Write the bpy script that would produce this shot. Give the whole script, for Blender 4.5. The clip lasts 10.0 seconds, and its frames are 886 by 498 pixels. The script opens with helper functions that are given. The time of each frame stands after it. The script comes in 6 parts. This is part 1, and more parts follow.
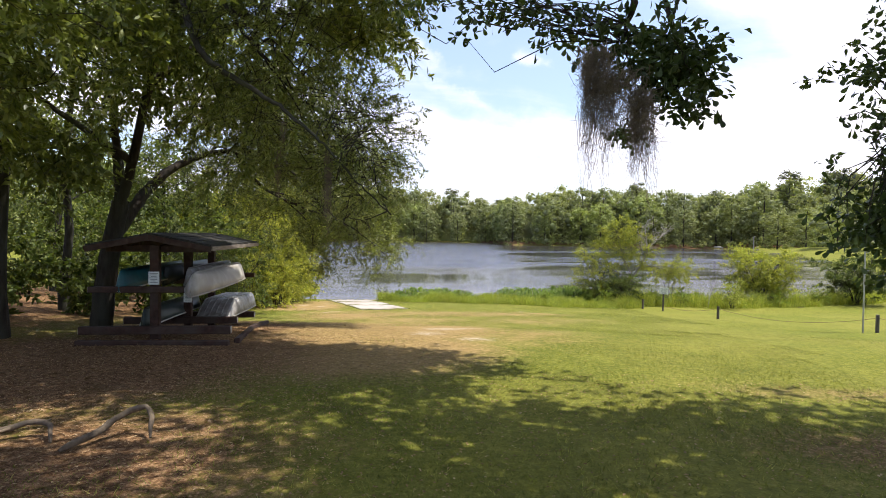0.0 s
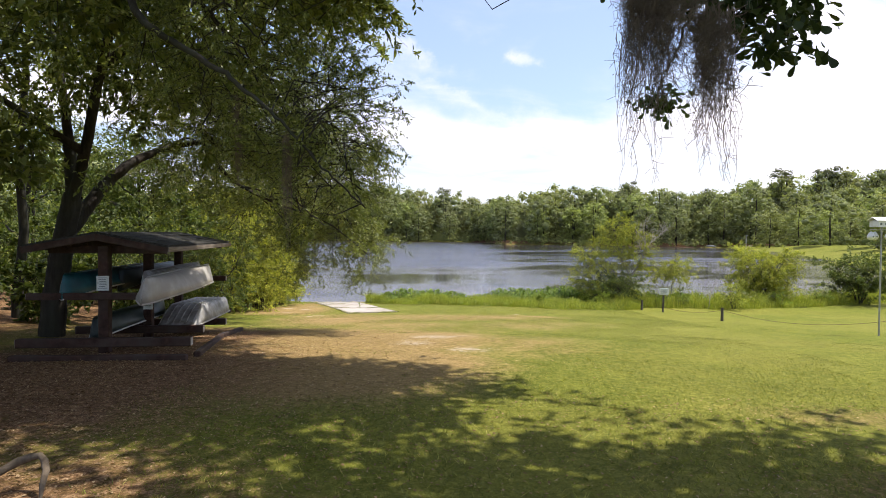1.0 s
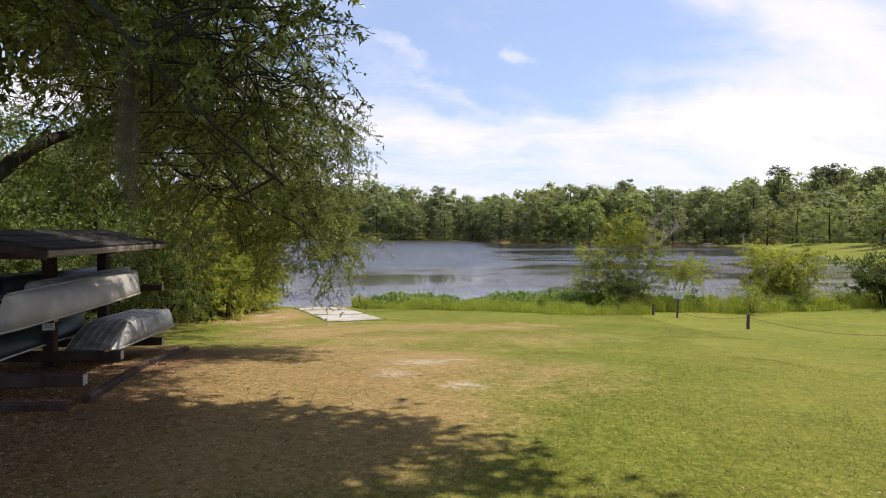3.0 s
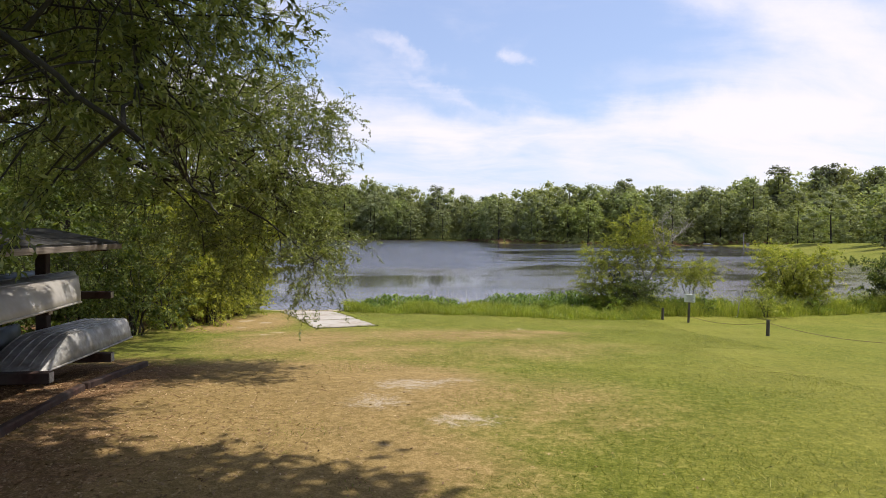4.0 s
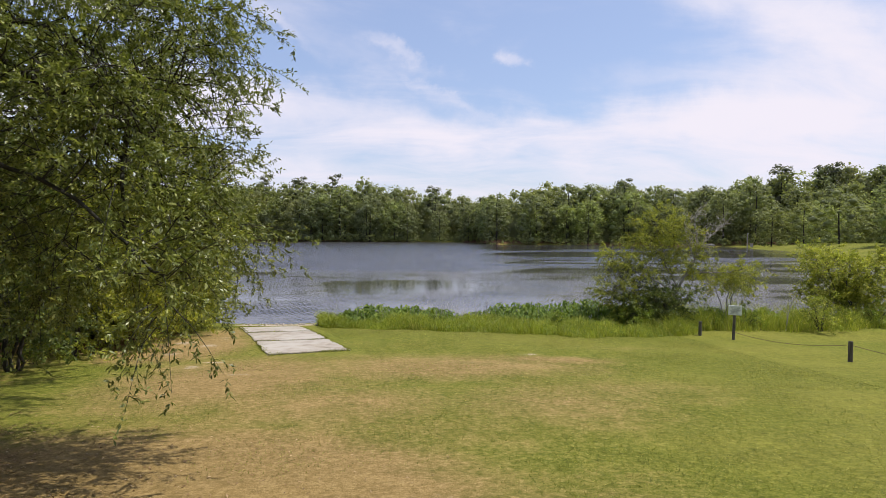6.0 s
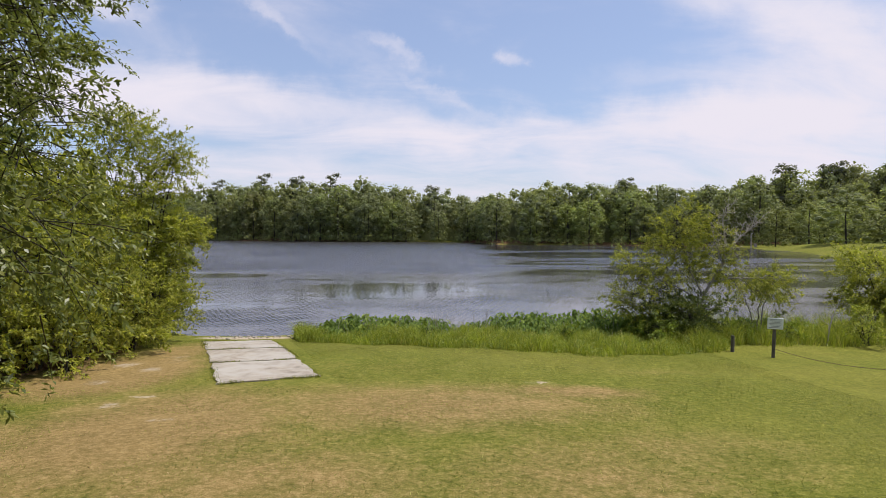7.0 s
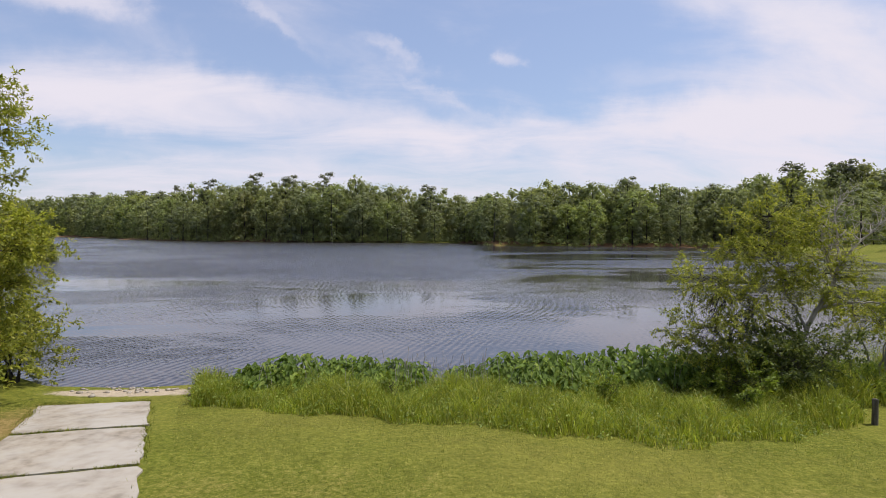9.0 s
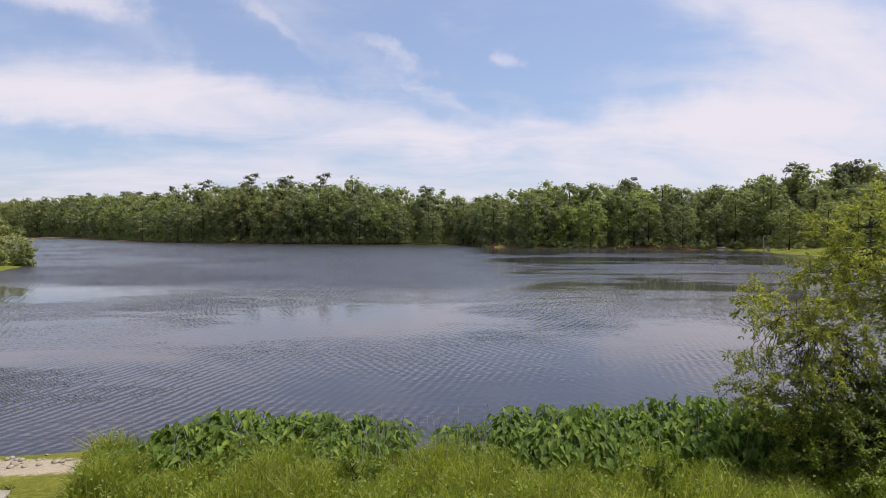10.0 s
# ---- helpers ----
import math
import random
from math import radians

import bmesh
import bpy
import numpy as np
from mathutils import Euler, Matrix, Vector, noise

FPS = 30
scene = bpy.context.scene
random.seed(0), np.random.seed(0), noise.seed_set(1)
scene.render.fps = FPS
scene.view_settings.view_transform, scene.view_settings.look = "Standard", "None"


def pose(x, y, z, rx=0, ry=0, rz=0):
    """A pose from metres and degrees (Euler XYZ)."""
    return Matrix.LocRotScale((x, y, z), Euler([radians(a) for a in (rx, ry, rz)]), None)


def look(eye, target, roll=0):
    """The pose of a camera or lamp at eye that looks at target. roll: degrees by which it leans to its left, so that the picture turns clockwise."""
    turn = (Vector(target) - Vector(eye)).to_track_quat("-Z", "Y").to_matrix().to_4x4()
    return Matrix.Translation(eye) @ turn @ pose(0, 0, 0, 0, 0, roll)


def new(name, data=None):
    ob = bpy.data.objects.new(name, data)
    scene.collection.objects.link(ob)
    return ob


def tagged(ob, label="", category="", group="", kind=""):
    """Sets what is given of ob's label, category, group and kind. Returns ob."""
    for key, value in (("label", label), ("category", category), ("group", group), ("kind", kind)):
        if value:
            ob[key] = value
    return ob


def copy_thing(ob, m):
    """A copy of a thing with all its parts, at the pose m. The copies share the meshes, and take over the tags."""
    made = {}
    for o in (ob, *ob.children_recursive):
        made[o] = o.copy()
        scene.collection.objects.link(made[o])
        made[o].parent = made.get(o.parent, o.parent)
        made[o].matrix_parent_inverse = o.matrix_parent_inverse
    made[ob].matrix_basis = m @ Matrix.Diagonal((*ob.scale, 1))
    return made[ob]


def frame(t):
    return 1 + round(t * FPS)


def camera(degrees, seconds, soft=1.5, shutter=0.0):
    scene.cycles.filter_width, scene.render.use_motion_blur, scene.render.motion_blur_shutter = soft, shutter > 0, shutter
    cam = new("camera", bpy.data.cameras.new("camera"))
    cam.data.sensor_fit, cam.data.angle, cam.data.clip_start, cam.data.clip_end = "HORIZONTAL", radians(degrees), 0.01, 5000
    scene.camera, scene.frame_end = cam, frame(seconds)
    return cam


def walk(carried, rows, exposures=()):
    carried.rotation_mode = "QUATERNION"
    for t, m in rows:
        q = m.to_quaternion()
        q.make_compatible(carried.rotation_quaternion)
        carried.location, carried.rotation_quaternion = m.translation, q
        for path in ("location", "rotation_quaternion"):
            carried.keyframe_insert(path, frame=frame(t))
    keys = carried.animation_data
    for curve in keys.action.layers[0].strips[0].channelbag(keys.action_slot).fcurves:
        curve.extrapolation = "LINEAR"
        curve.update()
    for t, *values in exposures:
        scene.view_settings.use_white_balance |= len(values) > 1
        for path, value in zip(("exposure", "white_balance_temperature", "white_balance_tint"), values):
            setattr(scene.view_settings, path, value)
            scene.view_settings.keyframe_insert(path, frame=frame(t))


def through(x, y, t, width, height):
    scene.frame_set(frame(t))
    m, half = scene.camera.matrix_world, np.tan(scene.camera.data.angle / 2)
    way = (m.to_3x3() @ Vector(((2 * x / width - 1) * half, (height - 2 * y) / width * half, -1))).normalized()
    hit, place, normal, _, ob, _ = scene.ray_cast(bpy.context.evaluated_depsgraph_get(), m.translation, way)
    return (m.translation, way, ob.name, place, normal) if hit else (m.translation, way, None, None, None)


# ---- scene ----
cam = camera(73.0, 10.0, soft=0.9)
PATH = [
    (0, (0.283, 0.64, 4.763), (0.289, 2.64, 4.713), 0.7),
    (0.5, (0.345, 1.413, 4.753), (0.371, 3.413, 4.702), 0.7),
    (1, (0.378, 2.214, 4.731), (0.409, 4.213, 4.68), 0.5),
    (1.5, (0.425, 3.022, 4.742), (0.461, 5.02, 4.688), 0.5),
    (2, (0.475, 3.835, 4.759), (0.517, 5.834, 4.702), 0.5),
    (2.5, (0.516, 4.667, 4.738), (0.561, 6.666, 4.682), 0.4),
    (4, (0.665, 7.431, 4.688), (0.72, 9.43, 4.632), 0.4),
    (4.5, (0.757, 8.533, 4.666), (0.812, 10.531, 4.611), 0.3),
    (5, (0.867, 9.831, 4.624), (0.924, 11.83, 4.572), 0.2),
    (5.5, (0.973, 11.29, 4.576), (1.032, 13.288, 4.525), 0.2),
    (6, (1.07, 12.864, 4.561), (1.133, 14.863, 4.511), 0.2),
    (7.5, (1.672, 18.302, 4.606), (1.737, 20.3, 4.555), 0.2),
    (8, (1.935, 20.409, 4.599), (2.001, 22.407, 4.55), 0.1),
    (8.5, (2.146, 22.569, 4.636), (2.216, 24.567, 4.586), 0.2),
    (9, (2.33, 24.819, 4.659), (2.403, 26.817, 4.61), 0.2),
    (9.5, (2.569, 27.051, 4.821), (2.643, 29.049, 4.774), 0.2),
    (10, (2.783, 29.393, 4.999), (2.86, 31.391, 4.953), 0.2),
]
walk(cam, [(t, look(eye, target, roll)) for t, eye, target, roll in PATH],
     exposures=[(0, 0.76), (1.0, 0.64), (2.5, 0.38), (5.0, 0.2), (7.5, -0.04), (10, -0.05)])

# ---- light ----
SUN_EL, SUN_AZ = 66.0, 80.0      # degrees; azimuth from +y towards +x
sun_dir = Vector((math.sin(radians(SUN_AZ)) * math.cos(radians(SUN_EL)),
                  math.cos(radians(SUN_AZ)) * math.cos(radians(SUN_EL)), math.sin(radians(SUN_EL))))
sun = new("sun", bpy.data.lights.new("sun", "SUN"))
sun.data.energy, sun.data.angle, sun.data.color = 4.2, radians(0.6), (1.0, 0.955, 0.88)
sun.matrix_world = look(sun_dir * 100, (0, 0, 0))


# cloud cover over the lake, in the plane ahead: across, up, half width, half height, lean in degrees, amount
CLOUDS = [(-0.57, 0.235, 0.30, 0.065, -6, 0.30), (-0.13, 0.195, 0.22, 0.045, -14, 0.30), (0.66, 0.23, 0.30, 0.11, 4, 0.34), (0.36, 0.19, 0.32, 0.042, 4, 0.26),
          (0.60, 0.37, 0.28, 0.06, -14, 0.22), (0.108, 0.295, 0.032, 0.014, 0, 0.28), (-0.085, 0.297, 0.065, 0.013, -24, 0.22), (-0.60, 0.378, 0.11, 0.022, -4, 0.26),
          (-0.29, 0.36, 0.10, 0.012, -36, 0.11), (0.0, 0.10, 1.3, 0.075, 0, 0.16), (-0.01, 0.235, 0.10, 0.010, -28, 0.10),
          (-0.30, 0.30, 0.26, 0.055, -30, -0.22), (0.10, 0.255, 0.26, 0.05, -20, -0.22), (-0.62, 0.155, 0.22, 0.025, -3, -0.16), (0.22, 0.33, 0.16, 0.05, 0, -0.12)]


def sky_world():
    w = bpy.data.worlds.new("sky")
    scene.world = w
    w.use_nodes = True
    nt = w.node_tree
    N, L = nt.nodes, nt.links
    bg = N["Background"]
    sky = N.new("ShaderNodeTexSky")
    sky.sky_type, sky.sun_disc = "NISHITA", False
    sky.sun_elevation, sky.sun_rotation = radians(SUN_EL), radians(SUN_AZ)
    sky.air_density, sky.dust_density, sky.ozone_density = 1.0, 1.2, 1.6

    def math_node(op, a, b=None, c=None):
        n = N.new("ShaderNodeMath"); n.operation = op
        for k, v in enumerate((a, b, c)):
            if v is None:
                continue
            if isinstance(v, (int, float)):
                n.inputs[k].default_value = v
            else:
                L.new(v, n.inputs[k])
        return n.outputs[0]

    tc = N.new("ShaderNodeTexCoord")
    sep = N.new("ShaderNodeSeparateXYZ")
    L.new(tc.outputs["Generated"], sep.inputs[0])
    # flat cloud deck: direction divided by its height
    ha = math_node("ADD", math_node("MAXIMUM", sep.outputs[2], 0.0), 0.16)
    cmb = N.new("ShaderNodeCombineXYZ")
    for k in range(3):
        L.new(ha, cmb.inputs[k])
    dv = N.new("ShaderNodeVectorMath"); dv.operation = "DIVIDE"
    L.new(tc.outputs["Generated"], dv.inputs[0]); L.new(cmb.outputs[0], dv.inputs[1])
    mp = N.new("ShaderNodeMapping")
    mp.inputs["Location"].default_value = CLOUD_SHIFT
    mp.inputs["Rotation"].default_value = (0, 0, radians(-25))
    mp.inputs["Scale"].default_value = (0.75, 1.25, 1)
    L.new(dv.outputs[0], mp.inputs[0])
    nz = N.new("ShaderNodeTexNoise")
    nz.inputs["Scale"].default_value, nz.inputs["Detail"].default_value = 1.5, 10
    nz.inputs["Roughness"].default_value, nz.inputs["Distortion"].default_value = 0.6, 0.6
    L.new(mp.outputs[0], nz.inputs["Vector"])
    # the plane ahead, ruffled so that no cloud keeps a clean outline
    ahead = math_node("MAXIMUM", sep.outputs[1], 0.12)
    u, v = math_node("DIVIDE", sep.outputs[0], ahead), math_node("DIVIDE", sep.outputs[2], ahead)
    plane = N.new("ShaderNodeCombineXYZ")
    L.new(u, plane.inputs[0]); L.new(v, plane.inputs[1])
    frill = N.new("ShaderNodeTexNoise")
    frill.inputs["Scale"].default_value, frill.inputs["Detail"].default_value, frill.inputs["Roughness"].default_value = 7.0, 7, 0.62
    L.new(plane.outputs[0], frill.inputs["Vector"])
    off = N.new("ShaderNodeVectorMath"); off.operation = "MULTIPLY_ADD"
    off.inputs[1].default_value, off.inputs[2].default_value = (0.20, 0.09, 0), (-0.10, -0.045, 0)
    L.new(frill.outputs["Color"], off.inputs[0])
    bent = N.new("ShaderNodeVectorMath"); bent.operation = "ADD"
    L.new(plane.outputs[0], bent.inputs[0]); L.new(off.outputs[0], bent.inputs[1])
    total = math_node("MULTIPLY_ADD", nz.outputs[0], 0.75, 0.085)
    for cu, cv, ru, rv, lean, much in CLOUDS:
        # cloud space: shift, then turn, then scale
        back = N.new("ShaderNodeVectorMath"); back.operation = "SUBTRACT"
        back.inputs[1].default_value = (cu + 0.037, cv, 0)
        L.new(bent.outputs[0], back.inputs[0])
        turn = N.new("ShaderNodeMapping")
        turn.inputs["Rotation"].default_value = (0, 0, radians(-lean))
        L.new(back.outputs[0], turn.inputs[0])
        fit = N.new("ShaderNodeVectorMath"); fit.operation = "DIVIDE"
        fit.inputs[1].default_value = (ru * 1.5, rv * 1.5, 1)
        L.new(turn.outputs[0], fit.inputs[0])
        far = N.new("ShaderNodeVectorMath"); far.operation = "LENGTH"
        L.new(fit.outputs[0], far.inputs[0])
        r = N.new("ShaderNodeMapRange"); r.interpolation_type = "SMOOTHSTEP"
        r.inputs["From Min"].default_value, r.inputs["From Max"].default_value = 1.0, 0.1
        r.inputs["To Min"].default_value, r.inputs["To Max"].default_value = 0.0, much
        L.new(far.outputs["Value"], r.inputs["Value"])
        total = math_node("ADD", total, r.outputs[0])
    ramp = N.new("ShaderNodeMapRange"); ramp.interpolation_type = "SMOOTHSTEP"
    ramp.inputs["From Min"].default_value, ramp.inputs["From Max"].default_value = 0.32, 0.88
    L.new(total, ramp.inputs["Value"])
    mix = N.new("ShaderNodeMix"); mix.data_type = "RGBA"
    L.new(ramp.outputs[0], mix.inputs["Factor"])
    veil = N.new("ShaderNodeMix"); veil.data_type = "RGBA"
    veil.inputs["Factor"].default_value = 0.26
    veil.inputs[7].default_value = (5.2, 6.0, 9.6, 1)
    L.new(sky.outputs[0], veil.inputs[6])
    L.new(veil.outputs[2], mix.inputs[6])
    mix.inputs[7].default_value = (6.8, 6.45, 7.2, 1)
    L.new(mix.outputs[2], bg.inputs[0])
    bg.inputs[1].default_value = 0.125


CLOUD_SHIFT = (3.1, 1.7, 0.0)
sky_world()

# ---- materials ----


def material(name, rough=0.8, spec=0.3, metal=0.0):
    m = bpy.data.materials.new(name)
    m.use_nodes = True
    p = m.node_tree.nodes["Principled BSDF"]
    p.inputs["Roughness"].default_value = rough
    p.inputs["Specular IOR Level"].default_value = spec
    p.inputs["Metallic"].default_value = metal
    return m, m.node_tree.nodes, m.node_tree.links, p


def noise_node(N, L, scale, detail=4, rough=0.55, vec=None, dist=0.0):
    n = N.new("ShaderNodeTexNoise")
    n.inputs["Scale"].default_value, n.inputs["Detail"].default_value = scale, detail
    n.inputs["Roughness"].default_value, n.inputs["Distortion"].default_value = rough, dist
    if vec is not None:
        L.new(vec, n.inputs["Vector"])
    return n


def ramp_node(N, L, fac, stops):
    r = N.new("ShaderNodeValToRGB")
    e = r.color_ramp.elements
    while len(e) < len(stops):
        e.new(0.5)
    for el, (pos, col) in zip(e, stops):
        el.position, el.color = pos, (*col, 1)
    L.new(fac, r.inputs[0])
    return r


def mix_node(N, L, fac, a, b, mode="MIX"):
    m = N.new("ShaderNodeMix")
    m.data_type, m.blend_type = "RGBA", mode
    for sock, v in ((m.inputs["Factor"], fac), (m.inputs[6], a), (m.inputs[7], b)):
        if isinstance(v, (int, float)):
            sock.default_value = v
        elif isinstance(v, tuple):
            sock.default_value = (*v, 1)
        else:
            L.new(v, sock)
    return m


def bump_node(N, L, p, height, strength, distance):
    b = N.new("ShaderNodeBump")
    b.inputs["Strength"].default_value, b.inputs["Distance"].default_value = strength, distance
    L.new(height, b.inputs["Height"])
    L.new(b.outputs[0], p.inputs["Normal"])
    return b


def coords(N, kind="Object"):
    return N.new("ShaderNodeTexCoord").outputs[kind]


def rough_material(name, stops, scale, detail=6, rough=0.85, bump=0.3, bump_scale=None, bump_dist=0.01,
                   stretch=(1, 1, 1), spec=0.25, metal=0.0, stain=None):
    """A surface with grain at one scale, broad stains at another and fine relief."""
    m, N, L, p = material(name, rough, spec, metal)
    mp = N.new("ShaderNodeMapping")
    mp.inputs["Scale"].default_value = stretch
    L.new(coords(N), mp.inputs[0])
    n1 = noise_node(N, L, scale, detail, 0.6, mp.outputs[0])
    col = ramp_node(N, L, n1.outputs[0], stops).outputs[0]
    if stain:
        n2 = noise_node(N, L, stain[0], 3, 0.6, mp.outputs[0])
        r2 = ramp_node(N, L, n2.outputs[0], [(0.42, (0, 0, 0)), (0.66, (1, 1, 1))])
        col = mix_node(N, L, r2.outputs[0], col, stain[1]).outputs[2]
    L.new(col, p.inputs["Base Color"])
    n3 = noise_node(N, L, bump_scale or scale * 3, 5, 0.6, mp.outputs[0])
    bump_node(N, L, p, n3.outputs[0], bump, bump_dist)
    return m


def leaf_material(name, dark, light, yellow=None, gloss=0.45, through=0.35, patch=(0.55, 0.65, 1.25), vary=None):
    """Leaves: each one its own green; part of the light goes through them."""
    m = bpy.data.materials.new(name)
    m.use_nodes = True
    N, L = m.node_tree.nodes, m.node_tree.links
    p = N["Principled BSDF"]
    geo = N.new("ShaderNodeNewGeometry")
    stops = [(0.0, dark), (0.75, light)] + ([(1.0, yellow)] if yellow else [])
    r = ramp_node(N, L, geo.outputs["Random Per Island"], stops)
    n = noise_node(N, L, patch[0], 5, 0.6, coords(N))
    v = N.new("ShaderNodeMapRange")
    v.inputs["From Min"].default_value, v.inputs["From Max"].default_value = 0.3, 0.7
    v.inputs["To Min"].default_value, v.inputs["To Max"].default_value = patch[1], patch[2]
    L.new(n.outputs[0], v.inputs["Value"])
    mul = N.new("ShaderNodeVectorMath"); mul.operation = "SCALE"
    L.new(v.outputs[0], mul.inputs["Scale"])
    if vary:
        # each plant its own cast
        own = N.new("ShaderNodeObjectInfo")
        cast = ramp_node(N, L, own.outputs["Random"], [(k / (len(vary) - 1), c) for k, c in enumerate(vary)])
        L.new(mix_node(N, L, 1.0, r.outputs[0], cast.outputs[0], "MULTIPLY").outputs[2], mul.inputs[0])
    else:
        L.new(r.outputs[0], mul.inputs[0])
    L.new(mul.outputs[0], p.inputs["Base Color"])
    p.inputs["Roughness"].default_value, p.inputs["Specular IOR Level"].default_value = gloss, 0.4
    tr = N.new("ShaderNodeBsdfTranslucent")
    warm = mix_node(N, L, 1.0, mul.outputs[0], (1.2, 1.25, 0.6), "MULTIPLY")
    L.new(warm.outputs[2], tr.inputs[0])
    ms = N.new("ShaderNodeMixShader")
    ms.inputs[0].default_value = through
    L.new(p.outputs[0], ms.inputs[1]); L.new(tr.outputs[0], ms.inputs[2])
    L.new(ms.outputs[0], N["Material Output"].inputs["Surface"])
    return m


def ground_material():
    m, N, L, p = material("lawn_soil", 0.95, 0.1)
    co = coords(N)
    big = noise_node(N, L, 0.16, 5, 0.6, co)
    mid = noise_node(N, L, 1.3, 8, 0.72, co, 0.4)
    tuft = noise_node(N, L, 9, 6, 0.75, co, 0.3)
    fine = noise_node(N, L, 34, 4, 0.75, co)
    both = mix_node(N, L, 0.5, tuft.outputs[0], fine.outputs[0]).outputs[2]
    grass = ramp_node(N, L, both, [(0.36, (0.060, 0.078, 0.009)), (0.5, (0.142, 0.157, 0.019)), (0.62, (0.268, 0.256, 0.052))])
    dry = ramp_node(N, L, both, [(0.34, (0.165, 0.112, 0.036)), (0.5, (0.285, 0.194, 0.075)), (0.62, (0.395, 0.28, 0.125)), (0.70, (0.23, 0.20, 0.05))])
    litter = ramp_node(N, L, both, [(0.38, (0.055, 0.026, 0.013)), (0.5, (0.18, 0.098, 0.047)), (0.62, (0.40, 0.255, 0.135))])
    sand = ramp_node(N, L, fine.outputs[0], [(0.35, (0.34, 0.26, 0.18)), (0.65, (0.58, 0.49, 0.37))])
    at = N.new("ShaderNodeAttribute"); at.attribute_name = "cover"
    sep = N.new("ShaderNodeSeparateColor")
    L.new(at.outputs["Color"], sep.inputs[0])

    def masked(channel, noise_out, lo, hi):
        a = N.new("ShaderNodeMath"); a.operation = "ADD"
        L.new(sep.outputs[channel], a.inputs[0]); L.new(noise_out, a.inputs[1])
        r = N.new("ShaderNodeMapRange"); r.interpolation_type = "SMOOTHSTEP"
        r.inputs["From Min"].default_value, r.inputs["From Max"].default_value = lo, hi
        L.new(a.outputs[0], r.inputs["Value"])
        return r.outputs[0]

    yellowing = N.new("ShaderNodeMapRange")
    yellowing.inputs["From Min"].default_value, yellowing.inputs["From Max"].default_value = 0.4, 0.68
    yellowing.inputs["To Max"].default_value = 0.4
    L.new(big.outputs[0], yellowing.inputs["Value"])
    patchy = mix_node(N, L, 0.45, mid.outputs[0], tuft.outputs[0]).outputs[2]
    c = mix_node(N, L, yellowing.outputs[0], grass.outputs[0], (0.285, 0.245, 0.055))
    c = mix_node(N, L, masked(0, patchy, 0.80, 1.22), c.outputs[2], dry.outputs[0])
    c = mix_node(N, L, masked(1, patchy, 0.80, 1.15), c.outputs[2], litter.outputs[0])
    brk = noise_node(N, L, 3.0, 10, 0.82, co, 1.4)
    c = mix_node(N, L, masked(2, brk.outputs[0], 0.96, 1.16), c.outputs[2], sand.outputs[0])
    mot = N.new("ShaderNodeMapRange")
    mot.inputs["From Min"].default_value, mot.inputs["From Max"].default_value = 0.34, 0.66
    mot.inputs["To Min"].default_value, mot.inputs["To Max"].default_value = 0.72, 1.14
    L.new(patchy, mot.inputs["Value"])
    worn = N.new("ShaderNodeVectorMath"); worn.operation = "SCALE"
    L.new(c.outputs[2], worn.inputs[0]); L.new(mot.outputs[0], worn.inputs["Scale"])
    L.new(worn.outputs[0], p.inputs["Base Color"])
    bump_node(N, L, p, both, 1.0, 0.032)
    return m


